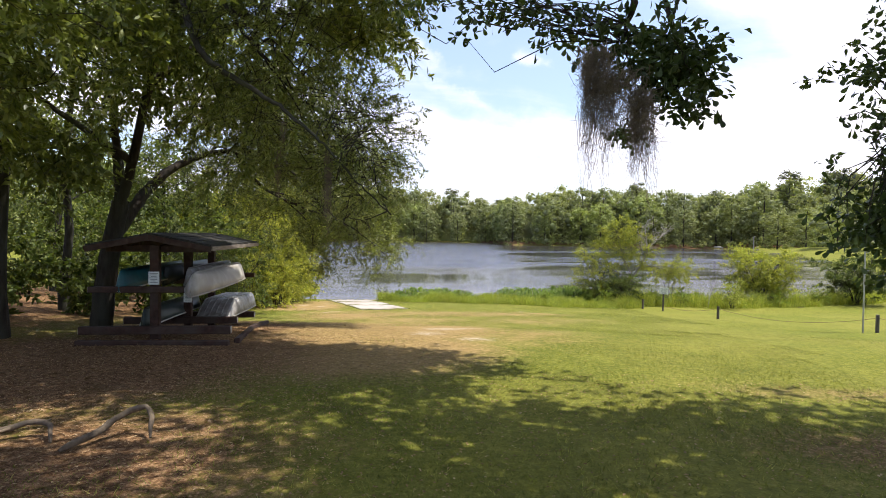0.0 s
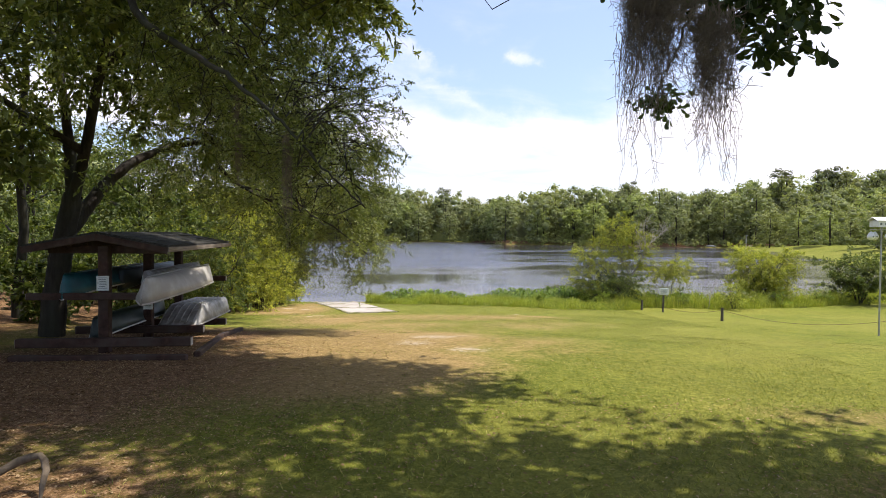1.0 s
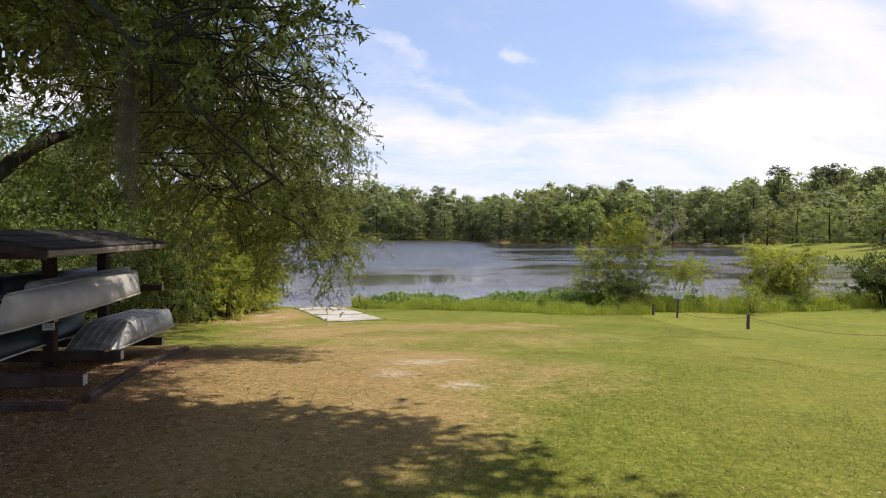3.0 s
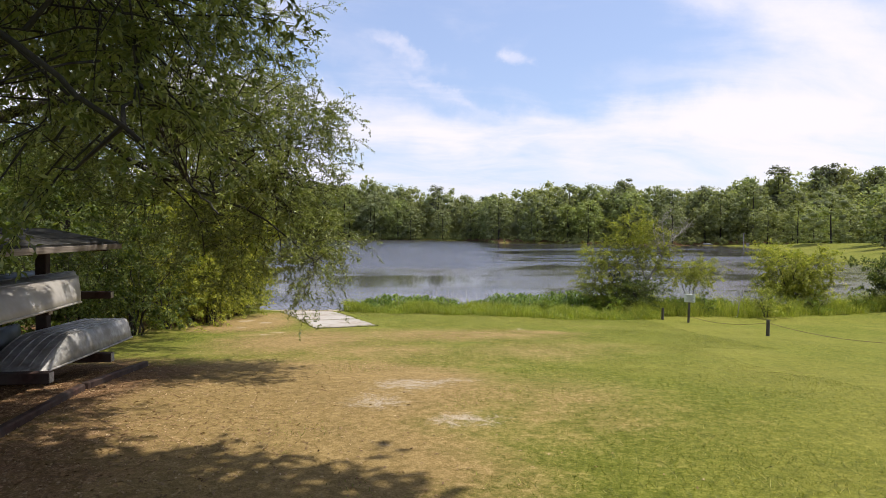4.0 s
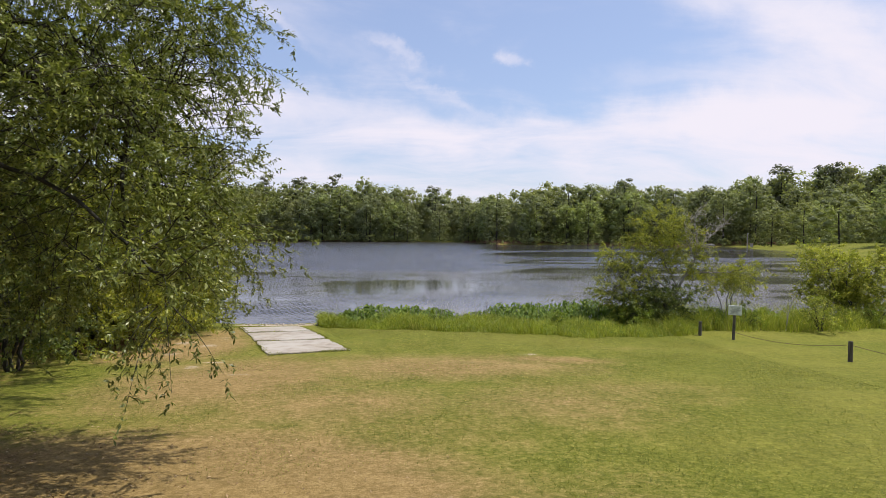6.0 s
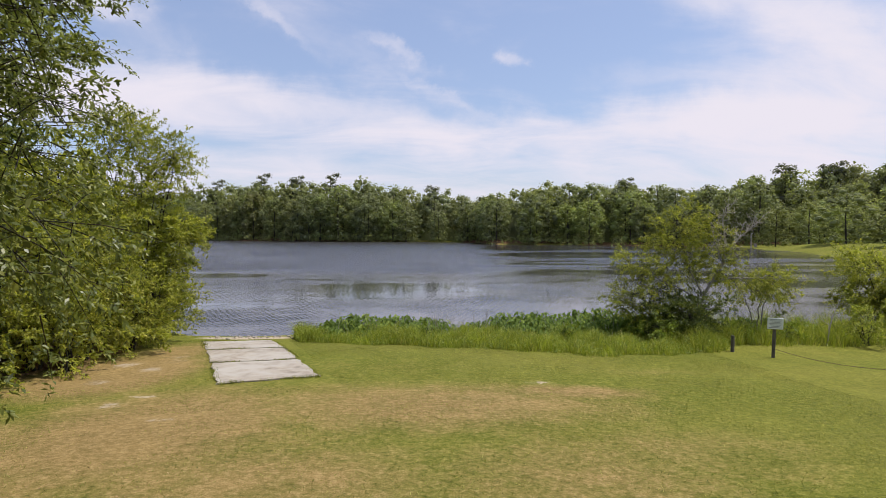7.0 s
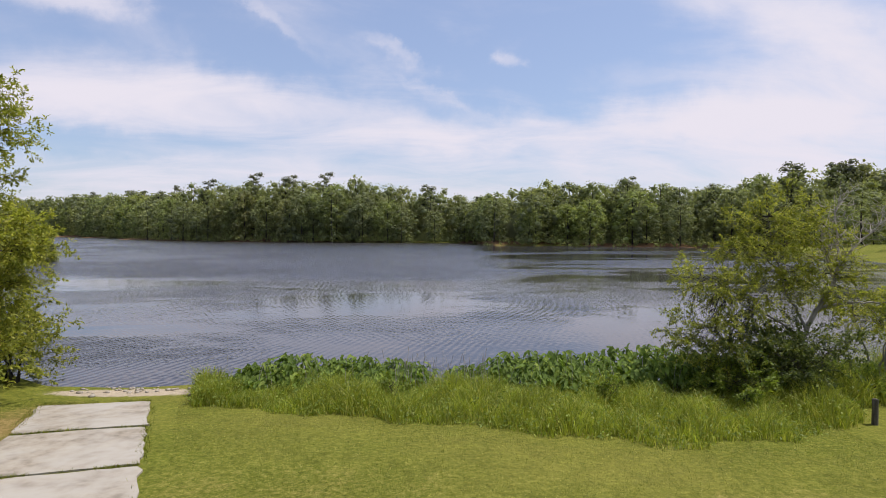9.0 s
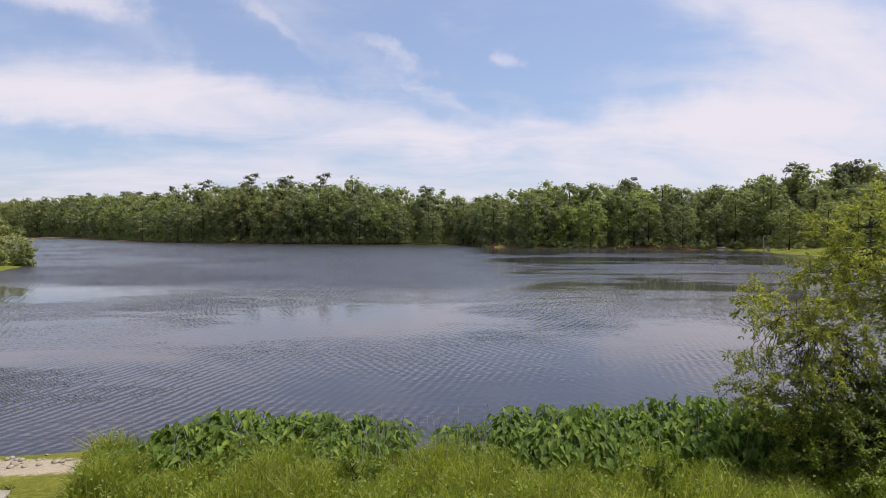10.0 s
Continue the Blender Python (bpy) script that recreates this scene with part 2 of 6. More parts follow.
def water_material():
    m, N, L, p = material("lake_water", 0.025, 0.5)
    p.inputs["Base Color"].default_value = (0.050, 0.046, 0.054, 1)
    p.inputs["IOR"].default_value = 1.333
    co = coords(N)
    mp = N.new("ShaderNodeMapping")
    mp.inputs["Rotation"].default_value = (0, 0, radians(-28))
    mp.inputs["Scale"].default_value = (0.85, 1.8, 1)
    L.new(co, mp.inputs[0])
    rip = noise_node(N, L, 2.5, 3, 0.5, mp.outputs[0], 0.4)
    swell = noise_node(N, L, 0.4, 2, 0.5, mp.outputs[0])
    h0 = mix_node(N, L, 0.3, rip.outputs[0], swell.outputs[0])
    trains = []
    for turn, size in ((17, 0.95), (-28, 0.8)):
        mw = N.new("ShaderNodeMapping")
        mw.inputs["Rotation"].default_value = (0, 0, radians(turn))
        L.new(co, mw.inputs[0])
        wv = N.new("ShaderNodeTexWave")
        wv.inputs["Scale"].default_value, wv.inputs["Distortion"].default_value = size, 4.5
        wv.inputs["Detail"].default_value, wv.inputs["Detail Scale"].default_value = 2.0, 0.8
        L.new(mw.outputs[0], wv.inputs[0])
        trains.append(wv.outputs["Fac"])
    which = noise_node(N, L, 0.045, 2, 0.5, co)
    pick = ramp_node(N, L, which.outputs[0], [(0.42, (0, 0, 0)), (0.58, (1, 1, 1))])
    train = mix_node(N, L, pick.outputs[0], trains[0], trains[1])
    h = mix_node(N, L, 0.42, h0.outputs[2], train.outputs[2])
    # wind: rippled patches on the calm water by the bank, a ruffled sheet further out, calm lanes across it on the right
    mp2 = N.new("ShaderNodeMapping")
    mp2.inputs["Scale"].default_value = (0.05, 0.085, 1)
    L.new(co, mp2.inputs[0])
    zone = noise_node(N, L, 1.0, 4, 0.6, mp2.outputs[0], 0.5)
    near = N.new("ShaderNodeMapRange"); near.interpolation_type = "SMOOTHSTEP"
    near.inputs["From Min"].default_value, near.inputs["From Max"].default_value = 0.38, 0.62
    near.inputs["To Min"].default_value, near.inputs["To Max"].default_value = 0.06, 0.5
    L.new(zone.outputs[0], near.inputs["Value"])
    sep = N.new("ShaderNodeSeparateXYZ")
    L.new(co, sep.inputs[0])

    def step(value, lo, hi, to_lo=0.0, to_hi=1.0):
        r = N.new("ShaderNodeMapRange"); r.interpolation_type = "SMOOTHSTEP"
        r.inputs["From Min"].default_value, r.inputs["From Max"].default_value = lo, hi
        r.inputs["To Min"].default_value, r.inputs["To Max"].default_value = to_lo, to_hi
        L.new(value, r.inputs["Value"])
        return r.outputs[0]

    def calc(op, a, b, c=0.0):
        n = N.new("ShaderNodeMath"); n.operation = op
        for k, v in enumerate((a, b, c)):
            if isinstance(v, (int, float)):
                n.inputs[k].default_value = v
            else:
                L.new(v, n.inputs[k])
        return n.outputs[0]

    mp3 = N.new("ShaderNodeMapping")
    mp3.inputs["Scale"].default_value = (0.011, 0.02, 1)
    L.new(co, mp3.inputs[0])
    edge = noise_node(N, L, 1.0, 5, 0.6, mp3.outputs[0])
    out = calc("MULTIPLY_ADD", edge.outputs[0], 34.0, sep.outputs[1])
    sheet = step(out, 100.0, 112.0)
    mp4 = N.new("ShaderNodeMapping")
    mp4.inputs["Rotation"].default_value = (0, 0, radians(8))
    mp4.inputs["Scale"].default_value = (0.010, 0.045, 1)
    L.new(co, mp4.inputs[0])
    lane = noise_node(N, L, 1.0, 4, 0.62, mp4.outputs[0], 0.3)
    right = step(calc("MULTIPLY_ADD", sep.outputs[1], -0.085, sep.outputs[0]), -4.0, 9.0)
    calm = calc("MULTIPLY", step(lane.outputs[0], 0.44, 0.50), right)
    shelter = calc("MULTIPLY", step(calc("MULTIPLY_ADD", sep.outputs[1], -0.36, sep.outputs[0]), -8.0, 14.0), step(lane.outputs[0], 0.34, 0.42))
    far_out = calc("MULTIPLY", sheet, calc("SUBTRACT", 1.0, calc("MAXIMUM", calm, shelter)))
    wind = calc("ADD", near.outputs[0], far_out)
    hm = N.new("ShaderNodeVectorMath"); hm.operation = "SCALE"
    L.new(h.outputs[2], hm.inputs[0]); L.new(wind, hm.inputs["Scale"])
    relief = bump_node(N, L, p, hm.outputs[0], 0.6, 0.13)
    # fine chop, too small to see one by one: it scatters the mirror image of the far bank
    L.new(calc("MULTIPLY_ADD", far_out, 0.12, 0.035), p.inputs["Roughness"])
    chop = noise_node(N, L, 23.0, 1, 0.5, co)
    mid = N.new("ShaderNodeVectorMath"); mid.operation = "SUBTRACT"
    mid.inputs[1].default_value = (0.5, 0.5, 0.5)
    L.new(chop.outputs["Color"], mid.inputs[0])
    flat = N.new("ShaderNodeVectorMath"); flat.operation = "MULTIPLY"
    flat.inputs[1].default_value = (0.5, 0.5, 0.0)
    L.new(mid.outputs[0], flat.inputs[0])
    much = N.new("ShaderNodeVectorMath"); much.operation = "SCALE"
    L.new(flat.outputs[0], much.inputs[0]); L.new(calc("MULTIPLY_ADD", far_out, 0.9, 0.045), much.inputs["Scale"])
    # tilt added to the normals towards the near bank, to mirror higher, brighter sky
    lean = N.new("ShaderNodeCombineXYZ")
    L.new(calc("MULTIPLY_ADD", far_out, -0.055, calc("MULTIPLY", near.outputs[0], -0.03)), lean.inputs[1])
    tipped = N.new("ShaderNodeVectorMath"); tipped.operation = "ADD"
    L.new(much.outputs[0], tipped.inputs[0]); L.new(lean.outputs[0], tipped.inputs[1])
    tilt = N.new("ShaderNodeVectorMath"); tilt.operation = "ADD"
    L.new(relief.outputs[0], tilt.inputs[0]); L.new(tipped.outputs[0], tilt.inputs[1])
    nrm = N.new("ShaderNodeVectorMath"); nrm.operation = "NORMALIZE"
    L.new(tilt.outputs[0], nrm.inputs[0])
    L.new(nrm.outputs[0], p.inputs["Normal"])
    return m


M_GROUND = ground_material()
M_WATER = water_material()
M_BARK = rough_material("oak_bark", [(0.3, (0.018, 0.013, 0.010)), (0.6, (0.048, 0.037, 0.029)), (0.8, (0.10, 0.085, 0.068))], 9, bump=0.9,
                        bump_scale=18, bump_dist=0.03, stretch=(1, 1, 0.25), stain=(1.2, (0.06, 0.06, 0.046)))
M_BARK_PALE = rough_material("pale_bark", [(0.3, (0.16, 0.14, 0.11)), (0.7, (0.36, 0.33, 0.28))], 8, bump=0.6, stretch=(1, 1, 0.3))
M_TIMBER = rough_material("stained_timber", [(0.3, (0.028, 0.015, 0.011)), (0.6, (0.065, 0.034, 0.025)), (0.8, (0.12, 0.07, 0.05))], 7,
                          bump=0.4, stretch=(1, 1, 1), stain=(2.0, (0.07, 0.05, 0.04)))
M_END_GRAIN = rough_material("weathered_cut_end", [(0.3, (0.30, 0.26, 0.21)), (0.7, (0.52, 0.47, 0.40))], 20, bump=0.4)
M_FASCIA = rough_material("weathered_fascia", [(0.3, (0.15, 0.12, 0.10)), (0.7, (0.32, 0.27, 0.23))], 6, bump=0.3, stretch=(6, 0.3, 6))
M_ROOF = rough_material("roof_felt", [(0.3, (0.02, 0.019, 0.018)), (0.65, (0.045, 0.042, 0.04)), (0.85, (0.10, 0.095, 0.09))], 5, bump=0.5,
                        bump_scale=60, stain=(1.4, (0.065, 0.06, 0.05)))
M_ALU = rough_material("oxidised_aluminium", [(0.3, (0.36, 0.33, 0.295)), (0.7, (0.48, 0.44, 0.395))], 4, rough=0.5, bump=0.12,
                       spec=0.4, metal=0.15, stain=(1.8, (0.33, 0.295, 0.255)))
M_ALU_DULL = rough_material("dull_boat_metal", [(0.3, (0.27, 0.255, 0.235)), (0.5, (0.36, 0.34, 0.315)), (0.7, (0.50, 0.475, 0.44))], 7, detail=9, rough=0.55, bump=0.25,
                            spec=0.4, metal=0.2, stain=(2.6, (0.22, 0.195, 0.16)))
M_TEAL = rough_material("teal_hull", [(0.3, (0.006, 0.06, 0.075)), (0.7, (0.014, 0.12, 0.14))], 4, rough=0.4, bump=0.05, spec=0.5)
M_DARKHULL = rough_material("dark_green_hull", [(0.3, (0.012, 0.022, 0.022)), (0.7, (0.03, 0.045, 0.042))], 4, rough=0.45, bump=0.05, spec=0.5)
M_PALE = rough_material("pale_trim", [(0.3, (0.45, 0.44, 0.42)), (0.7, (0.66, 0.65, 0.62))], 9, rough=0.5, bump=0.1)
M_PAPER = rough_material("sign_face", [(0.3, (0.60, 0.62, 0.58)), (0.7, (0.72, 0.74, 0.70))], 5, rough=0.5, bump=0.05)
M_INK = rough_material("sign_print", [(0.3, (0.12, 0.14, 0.13)), (0.7, (0.20, 0.22, 0.21))], 20, bump=0.05)
M_CONCRETE = rough_material("ramp_concrete", [(0.3, (0.19, 0.155, 0.118)), (0.5, (0.35, 0.30, 0.24)), (0.75, (0.45, 0.40, 0.335))], 2.6, detail=12,
                            bump=0.5, bump_scale=45, bump_dist=0.006, stain=(0.9, (0.42, 0.38, 0.33)))
M_POST = rough_material("weathered_post", [(0.3, (0.05, 0.043, 0.036)), (0.7, (0.17, 0.15, 0.125))], 12, bump=0.6, stretch=(1, 1, 0.2))
M_ROPE = rough_material("brown_rope", [(0.3, (0.10, 0.07, 0.05)), (0.7, (0.22, 0.16, 0.11))], 60, bump=0.5)
M_STEEL = rough_material("galvanised_pole", [(0.3, (0.30, 0.30, 0.29)), (0.7, (0.45, 0.45, 0.44))], 6, rough=0.45, metal=0.6, bump=0.05)
M_WHITE = rough_material("white_plastic", [(0.3, (0.70, 0.70, 0.69)), (0.7, (0.80, 0.80, 0.79))], 4, rough=0.4, bump=0.05, stain=(3, (0.6, 0.59, 0.55)))
M_MOSS = rough_material("spanish_moss_grey", [(0.3, (0.12, 0.09, 0.066)), (0.7, (0.26, 0.205, 0.155))], 6, bump=0.2)
M_FALLEN = rough_material("fallen_wood", [(0.3, (0.075, 0.055, 0.038)), (0.6, (0.17, 0.13, 0.09)), (0.8, (0.28, 0.22, 0.16))], 9, bump=0.9, bump_scale=20, bump_dist=0.02, stretch=(1, 1, 0.4))
M_DEAD = rough_material("bleached_wood", [(0.3, (0.30, 0.26, 0.22)), (0.7, (0.50, 0.46, 0.41))], 10, bump=0.4)
M_DRYLEAF = leaf_material("dry_leaf", (0.15, 0.08, 0.038), (0.36, 0.225, 0.12), (0.54, 0.40, 0.24), 0.7, 0.2)
M_OAKLEAF = leaf_material("oak_leaf", (0.10, 0.128, 0.032), (0.245, 0.275, 0.075), (0.44, 0.45, 0.17), 0.35, 0.36)
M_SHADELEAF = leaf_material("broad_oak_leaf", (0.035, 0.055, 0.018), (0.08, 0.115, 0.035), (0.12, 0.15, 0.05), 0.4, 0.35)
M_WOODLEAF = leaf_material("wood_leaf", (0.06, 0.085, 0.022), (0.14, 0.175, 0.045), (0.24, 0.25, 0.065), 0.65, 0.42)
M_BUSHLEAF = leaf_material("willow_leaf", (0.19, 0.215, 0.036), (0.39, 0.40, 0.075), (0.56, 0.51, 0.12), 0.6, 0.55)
# distance haze is put into this leaf colour: paler and bluer
M_HAZED_FARLEAF = leaf_material("hazed_far_leaf", (0.18, 0.192, 0.102), (0.31, 0.332, 0.165), (0.39, 0.40, 0.203), 0.75, 0.5, (0.2, 0.7, 1.3),
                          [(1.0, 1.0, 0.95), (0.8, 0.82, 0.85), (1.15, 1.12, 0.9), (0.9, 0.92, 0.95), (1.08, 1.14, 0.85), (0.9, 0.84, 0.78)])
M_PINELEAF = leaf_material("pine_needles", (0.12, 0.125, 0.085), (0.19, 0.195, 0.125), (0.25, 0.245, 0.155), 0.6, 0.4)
M_TARO = leaf_material("elephant_ear_leaf", (0.085, 0.14, 0.018), (0.185, 0.265, 0.035), (0.31, 0.37, 0.06), 0.7, 0.42, (2.2, 0.7, 1.3))
M_REED = leaf_material("tall_grass", (0.17, 0.205, 0.028), (0.36, 0.39, 0.062), (0.56, 0.50, 0.15), 0.6, 0.5, (1.6, 0.65, 1.35))
M_HERB = leaf_material("herb_leaf", (0.13, 0.185, 0.026), (0.26, 0.33, 0.052), (0.40, 0.43, 0.085), 0.55, 0.45)
M_BLADE = leaf_material("lawn_blade", (0.085, 0.110, 0.011), (0.215, 0.225, 0.030), (0.43, 0.385, 0.12), 0.6, 0.4, (5.0, 0.45, 1.45))

# ---- mesh tools ----


def mesh_of(name, verts, faces, mat, smooth=False):
    """A mesh from arrays: verts (n, 3), faces (m, 3 or 4)."""
    me = bpy.data.meshes.new(name)
    verts, faces = np.asarray(verts, np.float32), np.asarray(faces, np.int32)
    k = faces.shape[1]
    me.vertices.add(len(verts)); me.loops.add(faces.size); me.polygons.add(len(faces))
    me.vertices.foreach_set("co", verts.ravel())
    me.loops.foreach_set("vertex_index", faces.ravel())
    me.polygons.foreach_set("loop_start", np.arange(0, faces.size, k, dtype=np.int32))
    me.polygons.foreach_set("loop_total", np.full(len(faces), k, np.int32))
    if smooth:
        me.polygons.foreach_set("use_smooth", np.ones(len(faces), bool))
    me.update(calc_edges=True)
    me.materials.append(mat)
    return me


def piece(name, me, parent=None, label="", m=None):
    ob = new(name, me)
    if parent is not None:
        ob.parent = parent
    if m is not None:
        ob.matrix_basis = m
    if label:
        tagged(ob, label=label)
    return ob


def part(name, bm, mat, parent, label="", m=None, smooth=False):
    me = bpy.data.meshes.new(name)
    bm.normal_update()
    bm.to_mesh(me)
    bm.free()
    if smooth:
        me.polygons.foreach_set("use_smooth", np.ones(len(me.polygons), bool))
    me.materials.append(mat)
    return piece(name, me, parent, label, m)


def thing(name, at, label, category, group="", kind="", rz=0.0):
    ob = new(name)
    ob.empty_display_size = 0.2
    ob.matrix_basis = pose(*at, 0, 0, rz)
    return tagged(ob, label, category, group, kind)


def box_bm(size, at=(0, 0, 0), bevel=0.01, turn=None):
    """A bevelled box with its centre at `at`."""
    bm = bmesh.new()
    bmesh.ops.create_cube(bm, size=1.0)
    bmesh.ops.scale(bm, vec=size, verts=bm.verts)
    if bevel:
        bmesh.ops.bevel(bm, geom=list(bm.edges), offset=bevel, segments=1, affect="EDGES")
    if turn is not None:
        bmesh.ops.transform(bm, matrix=turn, verts=bm.verts)
    bmesh.ops.translate(bm, vec=at, verts=bm.verts)
    return bm


def tube_arrays(pts, radii, sides=7, start=0):
    """A tapered tube along points: verts and quads."""
    pts = np.asarray(pts, float)
    d = np.gradient(pts, axis=0)
    d /= np.linalg.norm(d, axis=1, keepdims=True) + 1e-9
    u = np.zeros_like(d)
    last = np.array([1.0, 0, 0]) if abs(d[0, 0]) < 0.8 else np.array([0, 1.0, 0])
    for i in range(len(d)):
        last = last - d[i] * (last @ d[i])
        last = last / (np.linalg.norm(last) + 1e-9)
        u[i] = last
    v = np.cross(d, u)
    a = np.linspace(0, 2 * np.pi, sides, endpoint=False)
    ring = np.cos(a)[None, :, None] * u[:, None] + np.sin(a)[None, :, None] * v[:, None]
    verts = (pts[:, None] + ring * np.asarray(radii)[:, None, None]).reshape(-1, 3)
    i = np.arange(len(pts) - 1)[:, None] * sides
    j = np.arange(sides)[None]
    k = (j + 1) % sides
    faces = np.stack([i + j, i + k, i + sides + k, i + sides + j], -1).reshape(-1, 4) + start
    return verts, faces


def tubes_mesh(name, runs, mat, sides=7):
    V, F, n = [], [], 0
    for pts, radii in runs:
        v, f = tube_arrays(pts, radii, sides, n)
        V.append(v); F.append(f); n += len(v)
    return mesh_of(name, np.concatenate(V), np.concatenate(F), mat, True)


def smooth_line(pts, n, jitter=0.0, rng=None):
    """A Catmull-Rom line through points, resampled."""
    p = np.asarray(pts, float)
    q = np.vstack([2 * p[0] - p[1], p, 2 * p[-1] - p[-2]])
    out = []
    for s in np.linspace(0, len(p) - 1 - 1e-6, n):
        i, t = int(s), s - int(s)
        a, b, c, d = q[i], q[i + 1], q[i + 2], q[i + 3]
        out.append(0.5 * (2 * b + (c - a) * t + (2 * a - 5 * b + 4 * c - d) * t * t + (3 * b - a - 3 * c + d) * t ** 3))
    out = np.array(out)
    if jitter and rng is not None:
        out[1:-1] += rng.normal(0, jitter, (n - 2, 3))
    return out


def unit(v):
    return v / (np.linalg.norm(v, axis=-1, keepdims=True) + 1e-9)


def leaf_arrays(at, ahead, rng, length, width, roll=0.7, wide_at=0.5):
    """One folded four-cornered leaf at each place, pointing ahead."""
    n = len(at)
    L = length * rng.uniform(0.65, 1.3, (n, 1))
    W = width * rng.uniform(0.7, 1.25, (n, 1))
    side = np.cross(ahead, np.array([[0, 0, 1.0]]) + rng.normal(0, roll, (n, 3)))
    side = unit(side)
    up = np.cross(side, ahead)
    mid = at + ahead * L * wide_at
    v = np.stack([at, mid + side * W / 2 + up * W * 0.18, at + ahead * L - up * L * 0.1, mid - side * W / 2 + up * W * 0.18], 1)
    f = np.arange(4 * n).reshape(n, 4)
    return v.reshape(-1, 3), f


def round_leaf_arrays(at, ahead, rng, length, width, roll=1.0):
    """Broad leaves, widest near the rounded tip."""
    n = len(at)
    L = length * rng.uniform(0.7, 1.25, (n, 1))
    W = width * rng.uniform(0.8, 1.2, (n, 1))
    side = unit(np.cross(ahead, np.array([[0, 0, 1.0]]) + rng.normal(0, roll, (n, 3))))
    up = np.cross(side, ahead)
    outline = ((0.34, 0.15), (0.64, 0.40), (0.87, 0.40), (0.99, 0.17))
    rows = [at] + [at + ahead * L * f + side * W * w + up * (W * 0.25 * w - L * 0.10 * f * f) for f, w in outline]
    rows += [at + ahead * L * f - side * W * w + up * (W * 0.25 * w - L * 0.10 * f * f) for f, w in outline[::-1]]
    v = np.stack(rows, 1).reshape(-1, 3)
    i = np.arange(n)[:, None] * 9
    return v, np.concatenate([i + k for k in ([0, 1, 8], [1, 2, 7], [1, 7, 8], [2, 3, 6], [2, 6, 7], [3, 4, 5], [3, 5, 6])])


def in_lobes(lobes, n, rng, shell=0.5):
    """Places inside ellipsoids (cx, cy, cz, rx, ry, rz, weight), more of them near the skin, and the way outwards."""
    lobes = np.asarray(lobes, float)
    w = lobes[:, 6] / lobes[:, 6].sum()
    which = rng.choice(len(lobes), n, p=w)
    d = unit(rng.normal(0, 1, (n, 3)))
    r = rng.uniform(0, 1, (n, 1)) ** shell
    lump = 1 + 0.22 * np.sin(3.1 * d[:, :1] + 5 * d[:, 1:2] + which[:, None]) * np.cos(4.3 * d[:, 2:3] + which[:, None])
    return lobes[which, :3] + d * r * lobes[which, 3:6] * lump, d


def crown_mesh(name, lobes, clusters, per, rng, mat, length, width, spread, flat=0.55, hang=0.25, shell=0.5, roll=0.7, wide_at=0.5):
    """Leaves in loose clusters. Returns the mesh and the centres."""
    c, out = in_lobes(lobes, clusters, rng, shell)
    axis = unit(out * np.array([1, 1, 0.35]) + rng.normal(0, 0.5, c.shape) - np.array([0, 0, hang]))
    s = rng.uniform(-1, 1, (clusters, per, 1))
    at = c[:, None] + axis[:, None] * s * spread * 1.3 + rng.normal(0, 1, (clusters, per, 3)) * spread * np.array([0.5, 0.5, 0.5 * flat])
    ahead = unit(axis[:, None] * 0.8 + rng.normal(0, 0.75, at.shape) - np.array([0, 0, hang]))
    if wide_at > 0.7:
        v, f = round_leaf_arrays(at.reshape(-1, 3), ahead.reshape(-1, 3), rng, length, width, roll)
    else:
        v, f = leaf_arrays(at.reshape(-1, 3), ahead.reshape(-1, 3), rng, length, width, roll, wide_at)
    return mesh_of(name, v, f, mat), c


